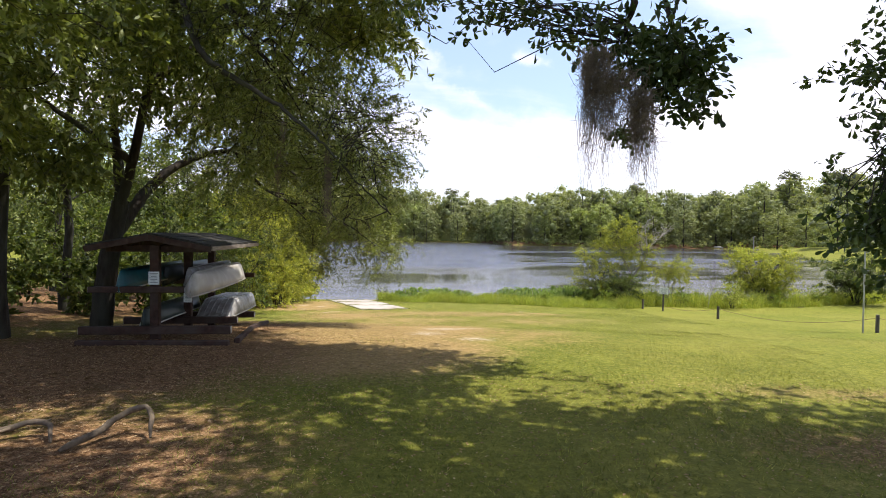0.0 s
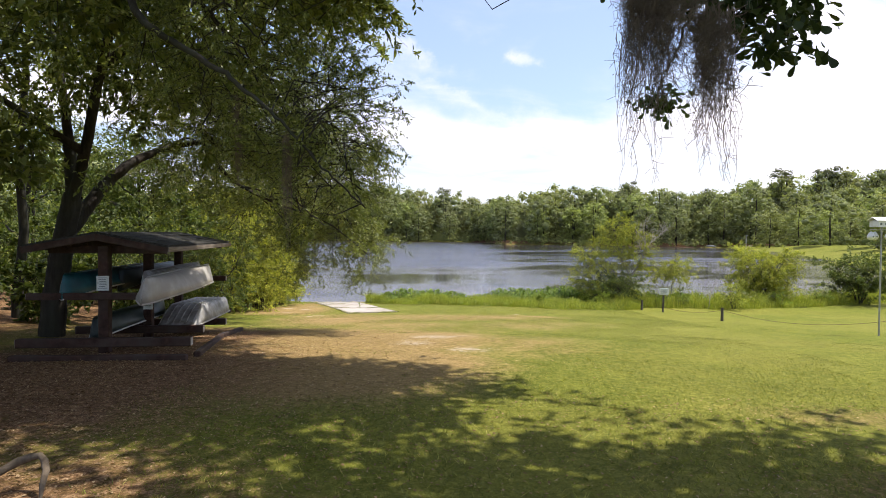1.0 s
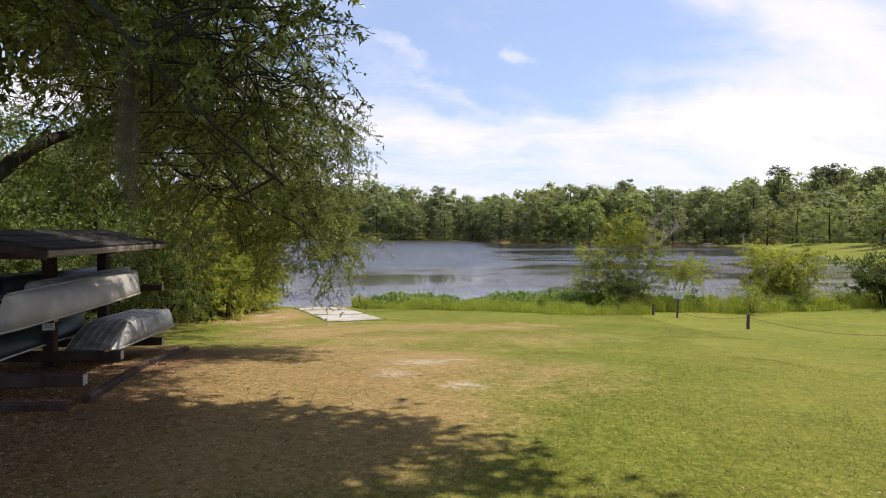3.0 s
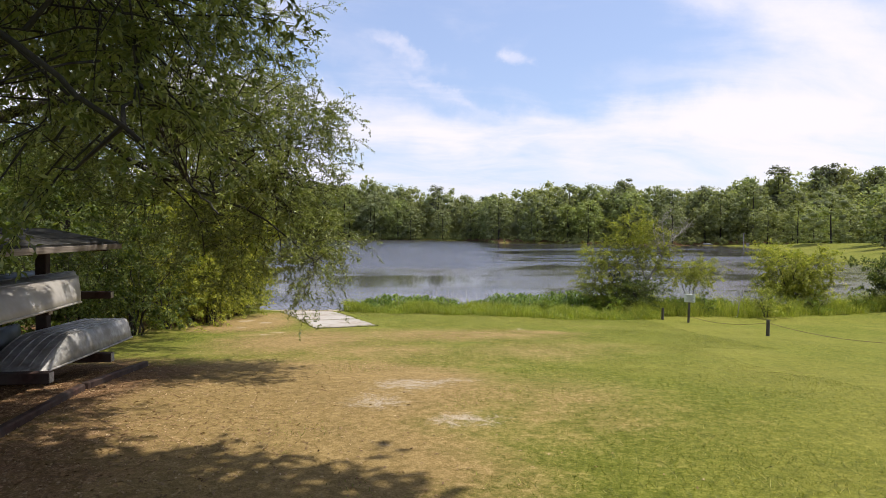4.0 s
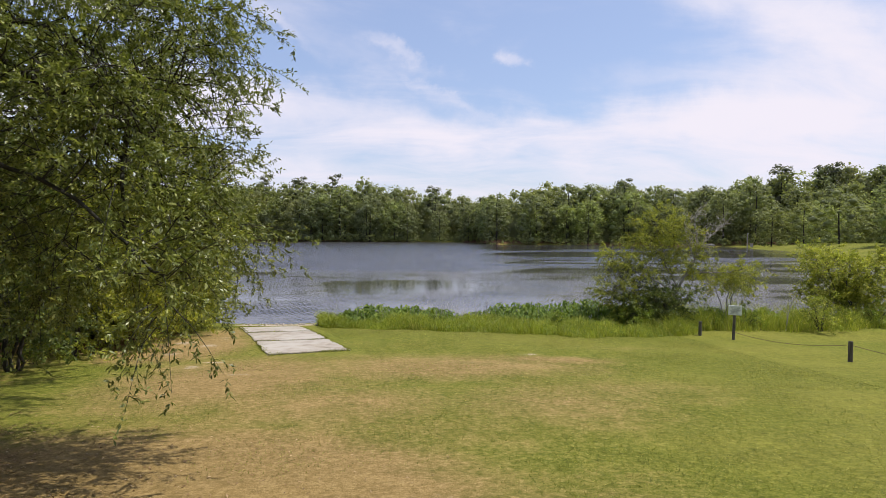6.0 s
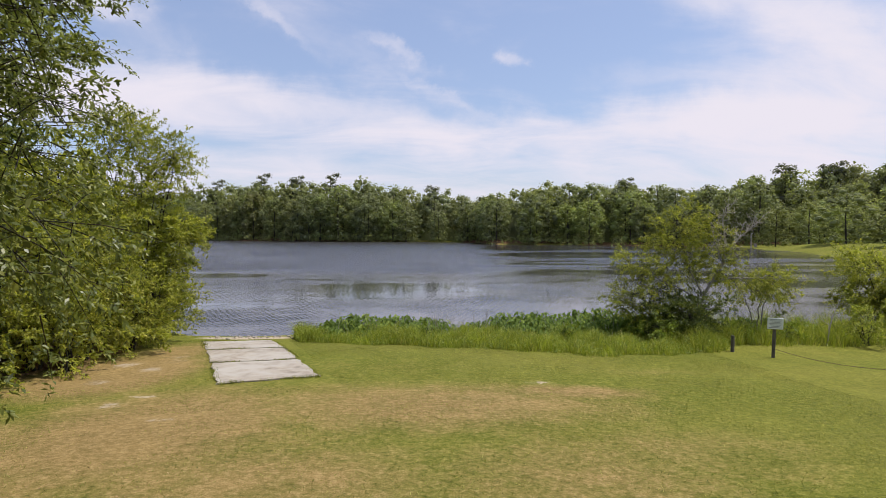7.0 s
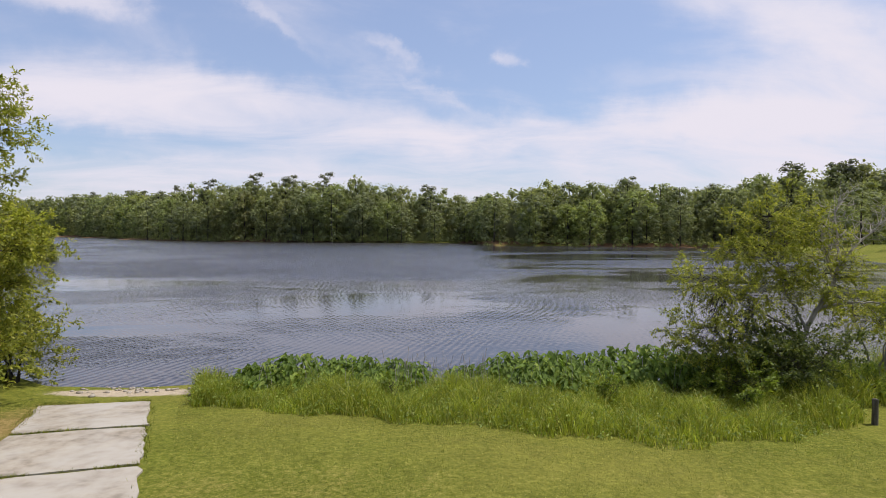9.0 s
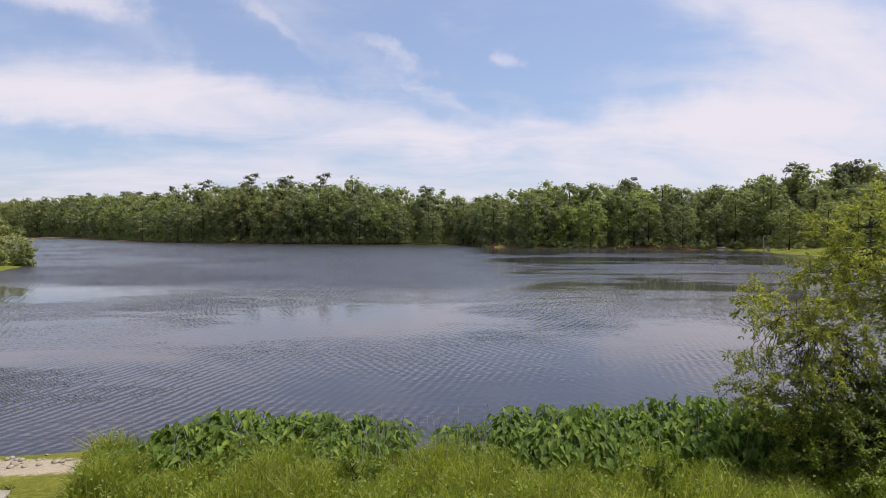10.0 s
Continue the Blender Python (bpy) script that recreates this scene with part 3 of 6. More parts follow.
def spray_mesh(name, lobes, sprays, rng, mat, length, width, reach, side=7, per=10, hang=0.3, shell=0.5, lift=0.3):
    """Leaves set along side twigs of bending sprays that grow outwards. Returns the mesh, the feet of the sprays and their twigs."""
    foot, out = in_lobes(lobes, sprays, rng, shell)
    d = unit(out * np.array([1, 1, 0.5]) + rng.normal(0, 0.4, foot.shape) + np.array([0, 0, lift - hang]))
    R = reach * rng.uniform(0.55, 1.3, (sprays, 1))
    sag = hang * rng.uniform(0.3, 1.2, (sprays, 1))
    down = np.array([0, 0, 1.0])

    def along(s):
        """Points on the main twigs at s (sprays, k)."""
        return foot[:, None] + d[:, None] * R[:, None] * s[..., None] - down * (R * sag)[:, None] * (s * s)[..., None]

    s = np.linspace(0.12, 1.0, side)[None] + rng.normal(0, 0.05, (sprays, side))
    root_at = along(s)
    grow = unit(d[:, None] * 0.75 - down * (2 * sag[:, None] * s[..., None]) * 0.6 + rng.normal(0, 0.55, root_at.shape))
    ln = (R * 0.55)[:, None] * (1.05 - 0.6 * s[..., None]) * rng.uniform(0.6, 1.25, (sprays, side, 1))
    q = np.linspace(0.05, 1.0, per)[None, None, :, None] + rng.normal(0, 0.05, (sprays, side, per, 1))
    at = root_at[:, :, None] + grow[:, :, None] * ln[:, :, None] * q - down * ln[:, :, None] * 0.25 * hang * q * q
    ahead = unit(grow[:, :, None] * 0.7 + rng.normal(0, 0.6, at.shape) - down * 0.35 * hang)
    v, f = leaf_arrays(at.reshape(-1, 3), ahead.reshape(-1, 3), rng, length, width, 0.6, 0.5)
    stem = along(np.tile(np.array([[-0.25, 0.3, 0.65, 1.0]]), (sprays, 1)))
    r = 0.0042 * max(0.7, reach)
    runs = [(p, np.array([2.2 * r, 1.6 * r, r, 0.5 * r])) for p in stem]
    tip = root_at + grow * ln * 0.8
    for i in range(0, sprays, 2):
        for k in range(0, side, 3):
            runs.append((np.array([root_at[i, k], tip[i, k]]), np.array([r, 0.4 * r])))
    return mesh_of(name, v, f, mat), foot, runs


def twig_runs(centres, limbs, rng, share=0.4, thick=0.008):
    """Thin bent twigs from a share of the clusters towards the nearest limb."""
    pool = np.concatenate(limbs)
    runs = []
    for c in centres[rng.uniform(0, 1, len(centres)) < share]:
        t = pool[np.argmin(((pool - c) ** 2).sum(1))]
        dist = np.linalg.norm(t - c)
        if dist < 0.2:
            continue
        k = min(1.0, 1.3 / dist)
        end = c + (t - c) * k
        a = c + (end - c) * 0.35 + rng.normal(0, 0.12 * dist * k, 3)
        b = c + (end - c) * 0.7 + rng.normal(0, 0.10 * dist * k, 3)
        runs.append(([end, b, a, c], [thick * 1.6, thick * 1.2, thick * 0.8, thick * 0.4]))
    return runs


def twig_part(root, me):
    """The fine twigs of a tree, too thin to pick apart."""
    tagged(piece("twig_growth", me, root), kind="stuff")


# ---- ground ----
YS = [-40, 0, 13, 17, 19, 21, 31.5, 37, 40, 43.3, 48, 60, 90]
ZS = [2.9, 2.5, 2.3, 2.1, 1.88, 1.64, 0.78, 0.52, 0.3, 0, -0.5, -1.5, -2.5]
SHORE_X = [-2000, -400, -120, -64, -57, -45, -30, -9, 28, 45, 64, 71, 105, 113, 118, 2000]
SHORE_Y = [300, 190, 150, 129, 122, 92, 62, 43.3, 43.3, 56, 91, 107, 178, 221, 234, 234]
FAR_X = [-2000, -900, -360, -149, -70, -10, 22, 31, 34, 61, 101, 118, 135, 400, 2000]
FAR_Y = [1700, 1080, 694, 402, 351, 343, 337, 328, 273, 267, 251, 245, 240, 190, 100]


def ground_z(x, y):
    x, y = np.asarray(x, float), np.asarray(y, float)
    yy = y - (np.interp(x, SHORE_X, SHORE_Y) - 43.3)
    side = 0.05 * (np.clip(x, 4, 18) - 4) * np.interp(yy, [-30, 0, 25, 31, 38, 43.3], [0.3, 0.5, 0.5, 0.45, 0.58, 0])
    near = np.interp(yy, YS, ZS) - side
    far = np.clip(0.12 * (y - np.interp(x, FAR_X, FAR_Y)), -2.5, 2.0)
    wave = 0.025 * np.sin(0.9 * x + 0.4 * y) * np.cos(0.7 * y - 0.3 * x)
    return np.maximum(near, far) + wave * (np.abs(near) < 4)


def ground_at(x, y):
    return float(ground_z(x, y))


def spread_axis(lo, hi, step, end_lo, end_hi, grow=1.16):
    mid = list(np.arange(lo, hi, step))
    a, s = [], step
    x = lo
    while x > end_lo:
        s *= grow; x -= s; a.append(x)
    b, s, x = [], step, mid[-1]
    while x < end_hi:
        s *= grow; x += s; b.append(x)
    return np.array(a[::-1] + mid + b)


def bump_field(x, y, spots):
    """The highest of soft round spots (cx, cy, rx, ry, height)."""
    out = np.zeros_like(x)
    for cx, cy, rx, ry, h in spots:
        out = np.maximum(out, h * np.exp(-(((x - cx) / rx) ** 2 + ((y - cy) / ry) ** 2)))
    return out


BARE = [(-6.3, 33.5, 0.6, 0.7, 0.68), (-6.9, 31.8, 0.7, 0.5, 0.66), (-6.2, 35.0, 0.5, 0.6, 0.64), (-7.4, 34.4, 0.7, 0.9, 0.66), (2.4, 29.6, 0.5, 0.3, 0.5), (0.4, 17.9, 1.5, 1.4, 0.6), (1.3, 18.4, 0.9, 0.9, 0.56), (-0.1, 16.4, 1.2, 1.1, 0.58), (1.2, 15.4, 1.2, 0.9, 0.58), (0.2, 14.2, 0.8, 0.6, 0.5),
        (-1.5, 19.0, 0.4, 0.3, 0.55), (-4.9, 30.0, 0.6, 0.4, 0.65), (-5.1, 29.0, 0.5, 0.5, 0.7), (-3.5, 27.6, 0.5, 0.5, 0.65),
        (4.4, 31.5, 0.6, 0.35, 0.7), (-6.5, 35.9, 0.9, 0.5, 0.6), (-6.0, 42.2, 2.9, 0.75, 1.05), (-4.0, 42.3, 1.0, 0.5, 0.7), (-6.7, 37.5, 0.8, 2.0, 0.4),
        (2.5, 21.0, 0.5, 0.3, 0.4), (5.5, 9.2, 1.2, 0.4, 0.45)]


DRY = [(2.2, 17, 3.6, 5, 0.55), (3.5, 24, 4, 4, 0.55), (-2, 18, 4.6, 5, 1.12), (-1.8, 13.5, 4, 3.4, 1.05), (4, 16, 3, 4, 0.4), (-3.5, 27, 4, 6, 0.75), (1.5, 29, 7, 4, 0.66), (-7, 33, 2.6, 4.5, 0.95), (5, 30.5, 3, 1.2, 0.7), (5, 25.5, 5, 3, 0.5), (-1, 24, 5, 4, 0.6), (8, 33.5, 5, 1.5, 0.4), (-6, 11, 3.2, 6, 0.55), (1.5, 22, 4, 4, 0.45), (6.5, 10.2, 3.2, 0.9, 0.55),
       (-7, 36, 2, 6, 0.72), (5, 6.5, 3, 1.6, 0.4), (12, 20, 8, 8, 0.28), (0, 34, 9, 3, 0.36)]


def build_ground():
    xs = spread_axis(-24, 28, 0.4, -2600, 2600)
    ys = spread_axis(-10, 50, 0.4, -1200, 3200)
    X, Y = np.meshgrid(xs, ys)
    Z = ground_z(X, Y)
    nx, ny = len(xs), len(ys)
    idx = np.arange(nx * ny).reshape(ny, nx)
    F = np.stack([idx[:-1, :-1], idx[:-1, 1:], idx[1:, 1:], idx[1:, :-1]], -1).reshape(-1, 4)
    me = mesh_of("ground", np.stack([X, Y, Z], -1).reshape(-1, 3), F, M_GROUND, True)
    x, y = X.ravel(), Y.ravel()
    dry = bump_field(x, y, DRY)
    litter = bump_field(x, y, [(-6.5, 12, 5, 6, 0.85), (-6.5, 18, 3.2, 5, 0.9), (-5.5, 6.5, 3.5, 3, 0.6), (-14, 25, 3.6, 14, 1.0),
                               (-3.4, 6.5, 3.2, 3.2, 0.72), (5.5, 7.5, 2.8, 1.5, 0.55), (3.6, 5.2, 2.2, 0.8, 0.55), (6.5, 5.4, 2.4, 0.7, 0.5), (-10.5, 36, 2.2, 6, 0.9), (-20, 20, 12, 25, 1.0)])
    # woodland floor under the far trees
    litter = np.where((y > 100) & (y > np.interp(x, FAR_X, FAR_Y) - 1.5), 1.0, litter)
    sand = bump_field(x, y, BARE)
    col = np.stack([dry, litter, sand, np.ones_like(dry)], -1).astype(np.float32)
    at = me.color_attributes.new("cover", "FLOAT_COLOR", "POINT")
    at.data.foreach_set("color", col.ravel())
    tagged(piece("ground", me), "mown lawn with dry patches, leaf litter and bare sand", "ground", kind="structure")


build_ground()
wx = spread_axis(-60, 70, 10, -2500, 2500, 1.4)
wy = np.concatenate([np.arange(40, 90, 10), spread_axis(90, 420, 15, 91, 3000, 1.4)])
WX, WY = np.meshgrid(wx, np.unique(wy))
widx = np.arange(WX.size).reshape(WX.shape)
wf = np.stack([widx[:-1, :-1], widx[:-1, 1:], widx[1:, 1:], widx[1:, :-1]], -1).reshape(-1, 4)
tagged(piece("water", mesh_of("water", np.stack([WX, WY, 0 * WX], -1).reshape(-1, 3), wf, M_WATER, True)),
       "calm grey-blue lake with light ripples", "lake", kind="structure")

# ---- boat ramp ----


def build_ramp():
    root = thing("boat_ramp", (-4.4, 37.0, 0.0), "worn pale concrete boat ramp sloping into the lake", "boat ramp", kind="structure")
    inv = root.matrix_basis.inverted()
    nl, nr, fr, fl = (Vector(p) for p in ((-3.75, 31.5, 0), (-1.36, 32.4, 0), (-4.75, 40.7, 0), (-7.25, 40.2, 0)))
    cuts = [0.0, 0.36, 0.66, 1.0]
    rng = random.Random(4)
    for i in range(3):
        bm = bmesh.new()
        a, b = cuts[i] + (0.008 if i else 0), cuts[i + 1] - 0.008
        cols, rows = 11, 12
        grid = []
        for r in range(rows + 1):
            v = a + (b - a) * r / rows
            line = []
            for c in range(cols + 1):
                u = c / cols
                p = (nl.lerp(nr, u)).lerp(fl.lerp(fr, u), v)
                edge = c in (0, cols) or r in (0, rows)
                wob = 0.055 if edge and (i == 0 or c in (0, cols)) else 0.02
                p = p + Vector((rng.uniform(-wob, wob), rng.uniform(-wob, wob), 0))
                z = float(ground_z(p.x, p.y)) + 0.035 + 0.008 * i * (u - 0.5)
                line.append(bm.verts.new(inv @ Vector((p.x, p.y, z))))
            grid.append(line)
        top = [bm.faces.new((grid[r][c], grid[r][c + 1], grid[r + 1][c + 1], grid[r + 1][c])) for r in range(rows) for c in range(cols)]
        out = bmesh.ops.extrude_face_region(bm, geom=top)
        bmesh.ops.translate(bm, vec=(0, 0, -0.14), verts=[g for g in out["geom"] if isinstance(g, bmesh.types.BMVert)])
        bmesh.ops.recalc_face_normals(bm, faces=bm.faces)
        part("slab", bm, M_CONCRETE, root)


build_ramp()


def build_ramp_grass():
    """Grass growing in the ramp's joints and over its edges."""
    rng = np.random.default_rng(6)
    nl, nr, fr, fl = (np.array(p) for p in ((-3.75, 31.5), (-1.36, 32.4), (-4.75, 40.7), (-7.25, 40.2)))
    n = 5200
    side = rng.integers(0, 6, n)
    u, v = rng.uniform(0, 1, n), rng.uniform(0, 1, n)
    u = np.where(side == 0, rng.normal(-0.01, 0.03, n), np.where(side == 1, 1 + rng.normal(0.01, 0.025, n), u))
    v = np.where(side == 2, 0.36 + rng.normal(0, 0.004, n), np.where(side == 3, 0.66 + rng.normal(0, 0.004, n), np.where(side == 4, rng.normal(-0.004, 0.012, n), np.where(side == 5, 1 + rng.normal(0.01, 0.015, n), v))))
    patch = np.sin(7 * u + 9 * v + side * 2.1) + 0.6 * np.sin(23 * u + 17 * v + side)
    keep = patch > rng.uniform(-0.9, 0.7, n)
    u, v, n = u[keep], v[keep], int(keep.sum())
    p = (nl + (nr - nl) * u[:, None]) * (1 - v[:, None]) + (fl + (fr - fl) * u[:, None]) * v[:, None]
    base = np.stack([p[:, 0], p[:, 1], ground_z(p[:, 0], p[:, 1]) + 0.01], -1)
    h = rng.uniform(0.03, 0.09, n)
    a = rng.uniform(0, 6.283, n)
    w = np.stack([np.cos(a), np.sin(a), 0 * a], -1) * 0.008
    tip = base + np.stack([rng.normal(0, 0.6, n) * h, rng.normal(0, 0.6, n) * h, h], -1)
    tagged(piece("joint_grass", mesh_of("joint_grass", np.stack([base - w, base + w, tip], 1).reshape(-1, 3), np.arange(3 * n).reshape(n, 3), M_BLADE)),
           "short grass growing in the ramp joints and over its edges", "grass", kind="stuff")


build_ramp_grass()


def build_shore_stones():
    """Small pale stones and broken concrete along the water's edge below the ramp."""
    rng = np.random.default_rng(9)
    bm0 = bmesh.new()
    bmesh.ops.create_icosphere(bm0, subdivisions=1, radius=1.0)
    ball = np.array([v.co for v in bm0.verts])
    tri = np.array([[v.index for v in f.verts] for f in bm0.faces])
    bm0.free()
    for k in range(46):
        x, y = rng.uniform(-8.2, -3.4), rng.normal(42.6, 0.35)
        r = rng.uniform(0.035, 0.11)
        v = ball * (1 + rng.normal(0, 0.14, (len(ball), 1))) * np.array([1.0, rng.uniform(0.6, 1.0), rng.uniform(0.35, 0.6)]) * r
        root = thing("stone", (x, y, ground_at(x, y) + 0.2 * r), "small pale stone on the wet sandy shore", "stone", "stones at the water's edge", rz=rng.uniform(0, 360))
        piece("stone_body", mesh_of("stone_body", v, tri, M_CONCRETE), root)


build_shore_stones()

# ---- canoe rack ----
RACK = pose(-6.38, 14.62, 0, 0, 0, 6.5)     # front centre post; x across, y along the rack


def rack_point(u, v, z):
    return RACK @ Vector((u, v, z))


def beam(name, parent, u0, u1, v, z, h=0.14, d=0.14, label=""):
    """A cross beam of the rack with pale cut ends."""
    b = part(name, box_bm((u1 - u0, d, h), bevel=0.012), M_TIMBER, parent, label, Matrix.Translation(((u0 + u1) / 2, v, z)))
    for s in (-1, 1):
        part("cut_end", box_bm((0.006, d - 0.02, h - 0.02), bevel=0), M_END_GRAIN, b, "pale weathered cut end",
             Matrix.Translation((s * ((u1 - u0) / 2 + 0.001), 0, 0)))
    return b


def build_rack():
    root = thing("canoe_rack", (0, 0, 0), "dark-stained timber canoe rack with a low gabled roof", "canoe rack")
    root.matrix_basis = RACK
    for i, v in enumerate((0.0, 2.5, 4.9)):
        w = rack_point(0, v, 0)
        g = float(ground_z(w.x, w.y))
        top = 4.42
        part("post", box_bm((0.2, 0.2, top - g + 0.1), bevel=0.015), M_TIMBER, root, m=Matrix.Translation((0, v, (top + g - 0.1) / 2)))
        beam("arm", root, -1.4, 1.35, v - 0.17, 3.40)
        low = g + 0.24
        beam("floor_beam", root, -1.6, 1.75 if i == 0 else 1.35, v - 0.17, max(low, 2.36 - 0.1 * i), 0.18, 0.16)
        part("collar_tie", box_bm((2.3, 0.05, 0.16), bevel=0.008), M_TIMBER, root, m=Matrix.Translation((0, v + 0.13, 4.34)))
    # roof: two slopes of felt on boards, with a fascia along each eave
    run, rise, y0, y1 = 1.36, 0.27, -0.42, 5.1
    ang = math.atan2(rise, run)
    length = math.hypot(run, rise)
    for s in (-1, 1):
        turn = Matrix.Rotation(s * ang, 4, "Y")
        slope = part("roof_slope", box_bm((length, y1 - y0, 0.05), bevel=0.006), M_ROOF, root, "dark weathered roofing",
                     Matrix.Translation((s * run / 2, (y0 + y1) / 2, 4.64 - rise / 2 + 0.03)) @ turn)
        for k in range(9):
            part("roofing_board", box_bm((length / 9 - 0.012, y1 - y0 + 0.02, 0.016), bevel=0.003), M_ROOF, slope,
                 m=Matrix.Translation(((k - 4) * length / 9, 0, 0.032 + 0.004 * (k % 3))))
        part("fascia", box_bm((0.035, y1 - y0 + 0.04, 0.10), bevel=0.006), M_FASCIA if s > 0 else M_TIMBER, root,
             "pale weathered eaves board", Matrix.Translation((s * (run + 0.02), (y0 + y1) / 2, 4.36)))
        part("barge_board", box_bm((length + 0.02, 0.04, 0.13), bevel=0.006), M_TIMBER, root,
             m=Matrix.Translation((s * run / 2, y0 - 0.02, 4.64 - rise / 2 - 0.035)) @ turn)
    for s in (-0.55, 0.55):
        part("rafter_rail", box_bm((0.07, y1 - y0 - 0.2, 0.12), bevel=0.006), M_TIMBER, root,
             m=Matrix.Translation((s, (y0 + y1) / 2, 4.45)))
    # notice pinned to the front post
    n = part("notice", box_bm((0.24, 0.012, 0.30), bevel=0.002), M_PAPER, root, "faded white notice", Matrix.Translation((0.0, -0.108, 3.66)))
    for k in range(7):
        part("print_line", box_bm((0.18 - 0.03 * (k % 3), 0.003, 0.012), bevel=0), M_INK, n, m=Matrix.Translation((-0.01 * (k % 2), -0.0075, 0.11 - 0.035 * k)))
    m = part("notice", box_bm((0.22, 0.012, 0.28), bevel=0.002), M_PAPER, root, "faded white notice", Matrix.Translation((0.02, 2.5 - 0.108, 2.95)))
    for k in range(6):
        part("print_line", box_bm((0.16 - 0.03 * (k % 2), 0.003, 0.012), bevel=0), M_INK, m, m=Matrix.Translation((0, -0.0075, 0.1 - 0.036 * k)))


build_rack()


def hull_mesh(name, length, beam_w, depth, mat, upturn=0.16, square=False, rocker=0.03):
    """An overturned hull: gunwale at z = 0, keel upwards, bow and stern along y."""
    n, m = 29, 15
    V, F = [], []
    for i in range(n):
        t = i / (n - 1) * 2 - 1
        if square:
            w = beam_w / 2 * (1 - 0.22 * max(0, t) ** 2.2 - 0.05 * max(0, -t) ** 2)
            d = depth * (1 - 0.9 * (max(0, t - 0.35) / 0.65) ** 1.7)
            sheer = -0.05 * max(0, t) ** 2
        else:
            w = beam_w / 2 * max(0.0, 1 - abs(t) ** 2.6) ** 0.75 + 0.012
            d = depth * (1 - rocker * t * t)
            sheer = -upturn * abs(t) ** 3.2
        for j in range(m):
            s = j / (m - 1) * 2 - 1
            if square:
                a = abs(s)
                x = s / a * w * (a / 0.62 * 0.82 if a < 0.62 else 0.82 + 0.18 * (a - 0.62) / 0.38) if a > 1e-6 else 0
                z = d * (1.0 if a < 0.62 else 1 - (a - 0.62) / 0.38)
                y = t * length / 2 - (0.16 * (z / depth) * max(0, t) * 0.9 if t > 0.9 else 0)
            else:
                x = w * math.copysign(abs(s) ** 0.85, s)
                z = d * (1 - abs(s) ** 2.6)
                y = t * length / 2 * (1 - 0.035 * (z / depth) ** 2 * abs(t) ** 6)
            V.append((x, y, z + sheer * (1 - z / depth)))
    for i in range(n - 1):
        for j in range(m - 1):
            F.append((i * m + j, i * m + j + 1, (i + 1) * m + j + 1, (i + 1) * m + j))
    if square:
        for end in (0, n - 1):
            for j in range(m // 2):
                F.append((end * m + j, end * m + j + 1, end * m + m - 2 - j, end * m + m - 1 - j))
    return mesh_of(name, V, F, mat, True)


def thicken(ob, t=0.012):
    mod = ob.modifiers.new("skin", "SOLIDIFY")
    mod.thickness = t
    return ob


def build_boat(name, a, b, width, depth, mat, label, square=False, trim=None, tilt=0.0, extra_ribs=False):
    """An overturned boat whose ends lie at a and b."""
    a, b = Vector(a), Vector(b)
    mid, run = (a + b) / 2, b - a
    rz = math.degrees(math.atan2(-run.x, run.y))
    rx = math.degrees(math.atan2(run.z, math.hypot(run.x, run.y)))
    root = thing(name, mid, label, "jon boat" if square else "canoe")
    root.matrix_basis = pose(*mid, rx, tilt, rz)
    length = run.length
    thicken(piece("hull", hull_mesh("hull", length, width, depth, mat, square=square), root))
    runs = []
    for s in (-1, 1):
        pts = []
        for t in np.linspace(-1, 1, 21):
            if square:
                w = width / 2 * (1 - 0.22 * max(0, t) ** 2.2 - 0.05 * max(0, -t) ** 2); z = -0.05 * max(0, t) ** 2
            else:
                w = width / 2 * max(0.0, 1 - abs(t) ** 2.6) ** 0.75 + 0.012; z = -0.16 * abs(t) ** 3.2
            pts.append((s * w, t * length / 2, z))
        runs.append((pts, np.full(21, 0.018)))
    for k, r in enumerate(runs):
        piece("gunwale", tubes_mesh("gunwale", [r], trim or mat, 6), root, "pale gunwale" if trim else "")
    if not square:
        keel = [(0, t * length / 2 * 0.94, depth * (1 - 0.03 * t * t) + 0.004) for t in np.linspace(-1, 1, 13)]
        piece("keel", tubes_mesh("keel", [(keel, np.full(13, 0.014))], mat, 5), root)
    if extra_ribs:
        # pressed strakes running along the flat bottom and over the chine
        for k in range(6):
            x = (k - 2.5) * width * 0.13
            pts = [(x, t * length / 2, depth * (1 - 0.9 * (max(0, t - 0.35) / 0.65) ** 1.7) + 0.006) for t in np.linspace(-0.97, 0.99, 21)]
            piece("strake", tubes_mesh("strake", [(pts, np.full(21, 0.013))], mat, 5), root)
    return root


def rp(u, v, z):
    return tuple(rack_point(u, v, z))


build_boat("canoe", rp(1.16, -1.28, 3.50), rp(1.02, 4.05, 3.50), 0.9, 0.36, M_ALU, "silver aluminium canoe lying upside down on the rack arms", tilt=6)
build_boat("canoe", rp(0.55, 0.5, 3.50), rp(0.50, 5.2, 3.50), 0.7, 0.36, M_ALU_DULL, "dull grey canoe upside down beside the post")
build_boat("canoe", rp(-0.72, -0.25, 3.50), rp(-0.75, 4.5, 3.50), 0.86, 0.36, M_TEAL, "teal canoe with pale gunwales upside down on the rack", trim=M_PALE)
build_boat("canoe", rp(-0.35, 1.6, 3.50), rp(-0.4, 6.0, 3.50), 0.6, 0.34, M_DARKHULL, "dark green canoe stored upside down on the rack")
build_boat("canoe", rp(-0.42, 0.35, 2.56), rp(-0.4, 4.9, 2.50), 0.72, 0.34, M_DARKHULL, "dark canoe with pale gunwales on the lower beams", trim=M_PALE)
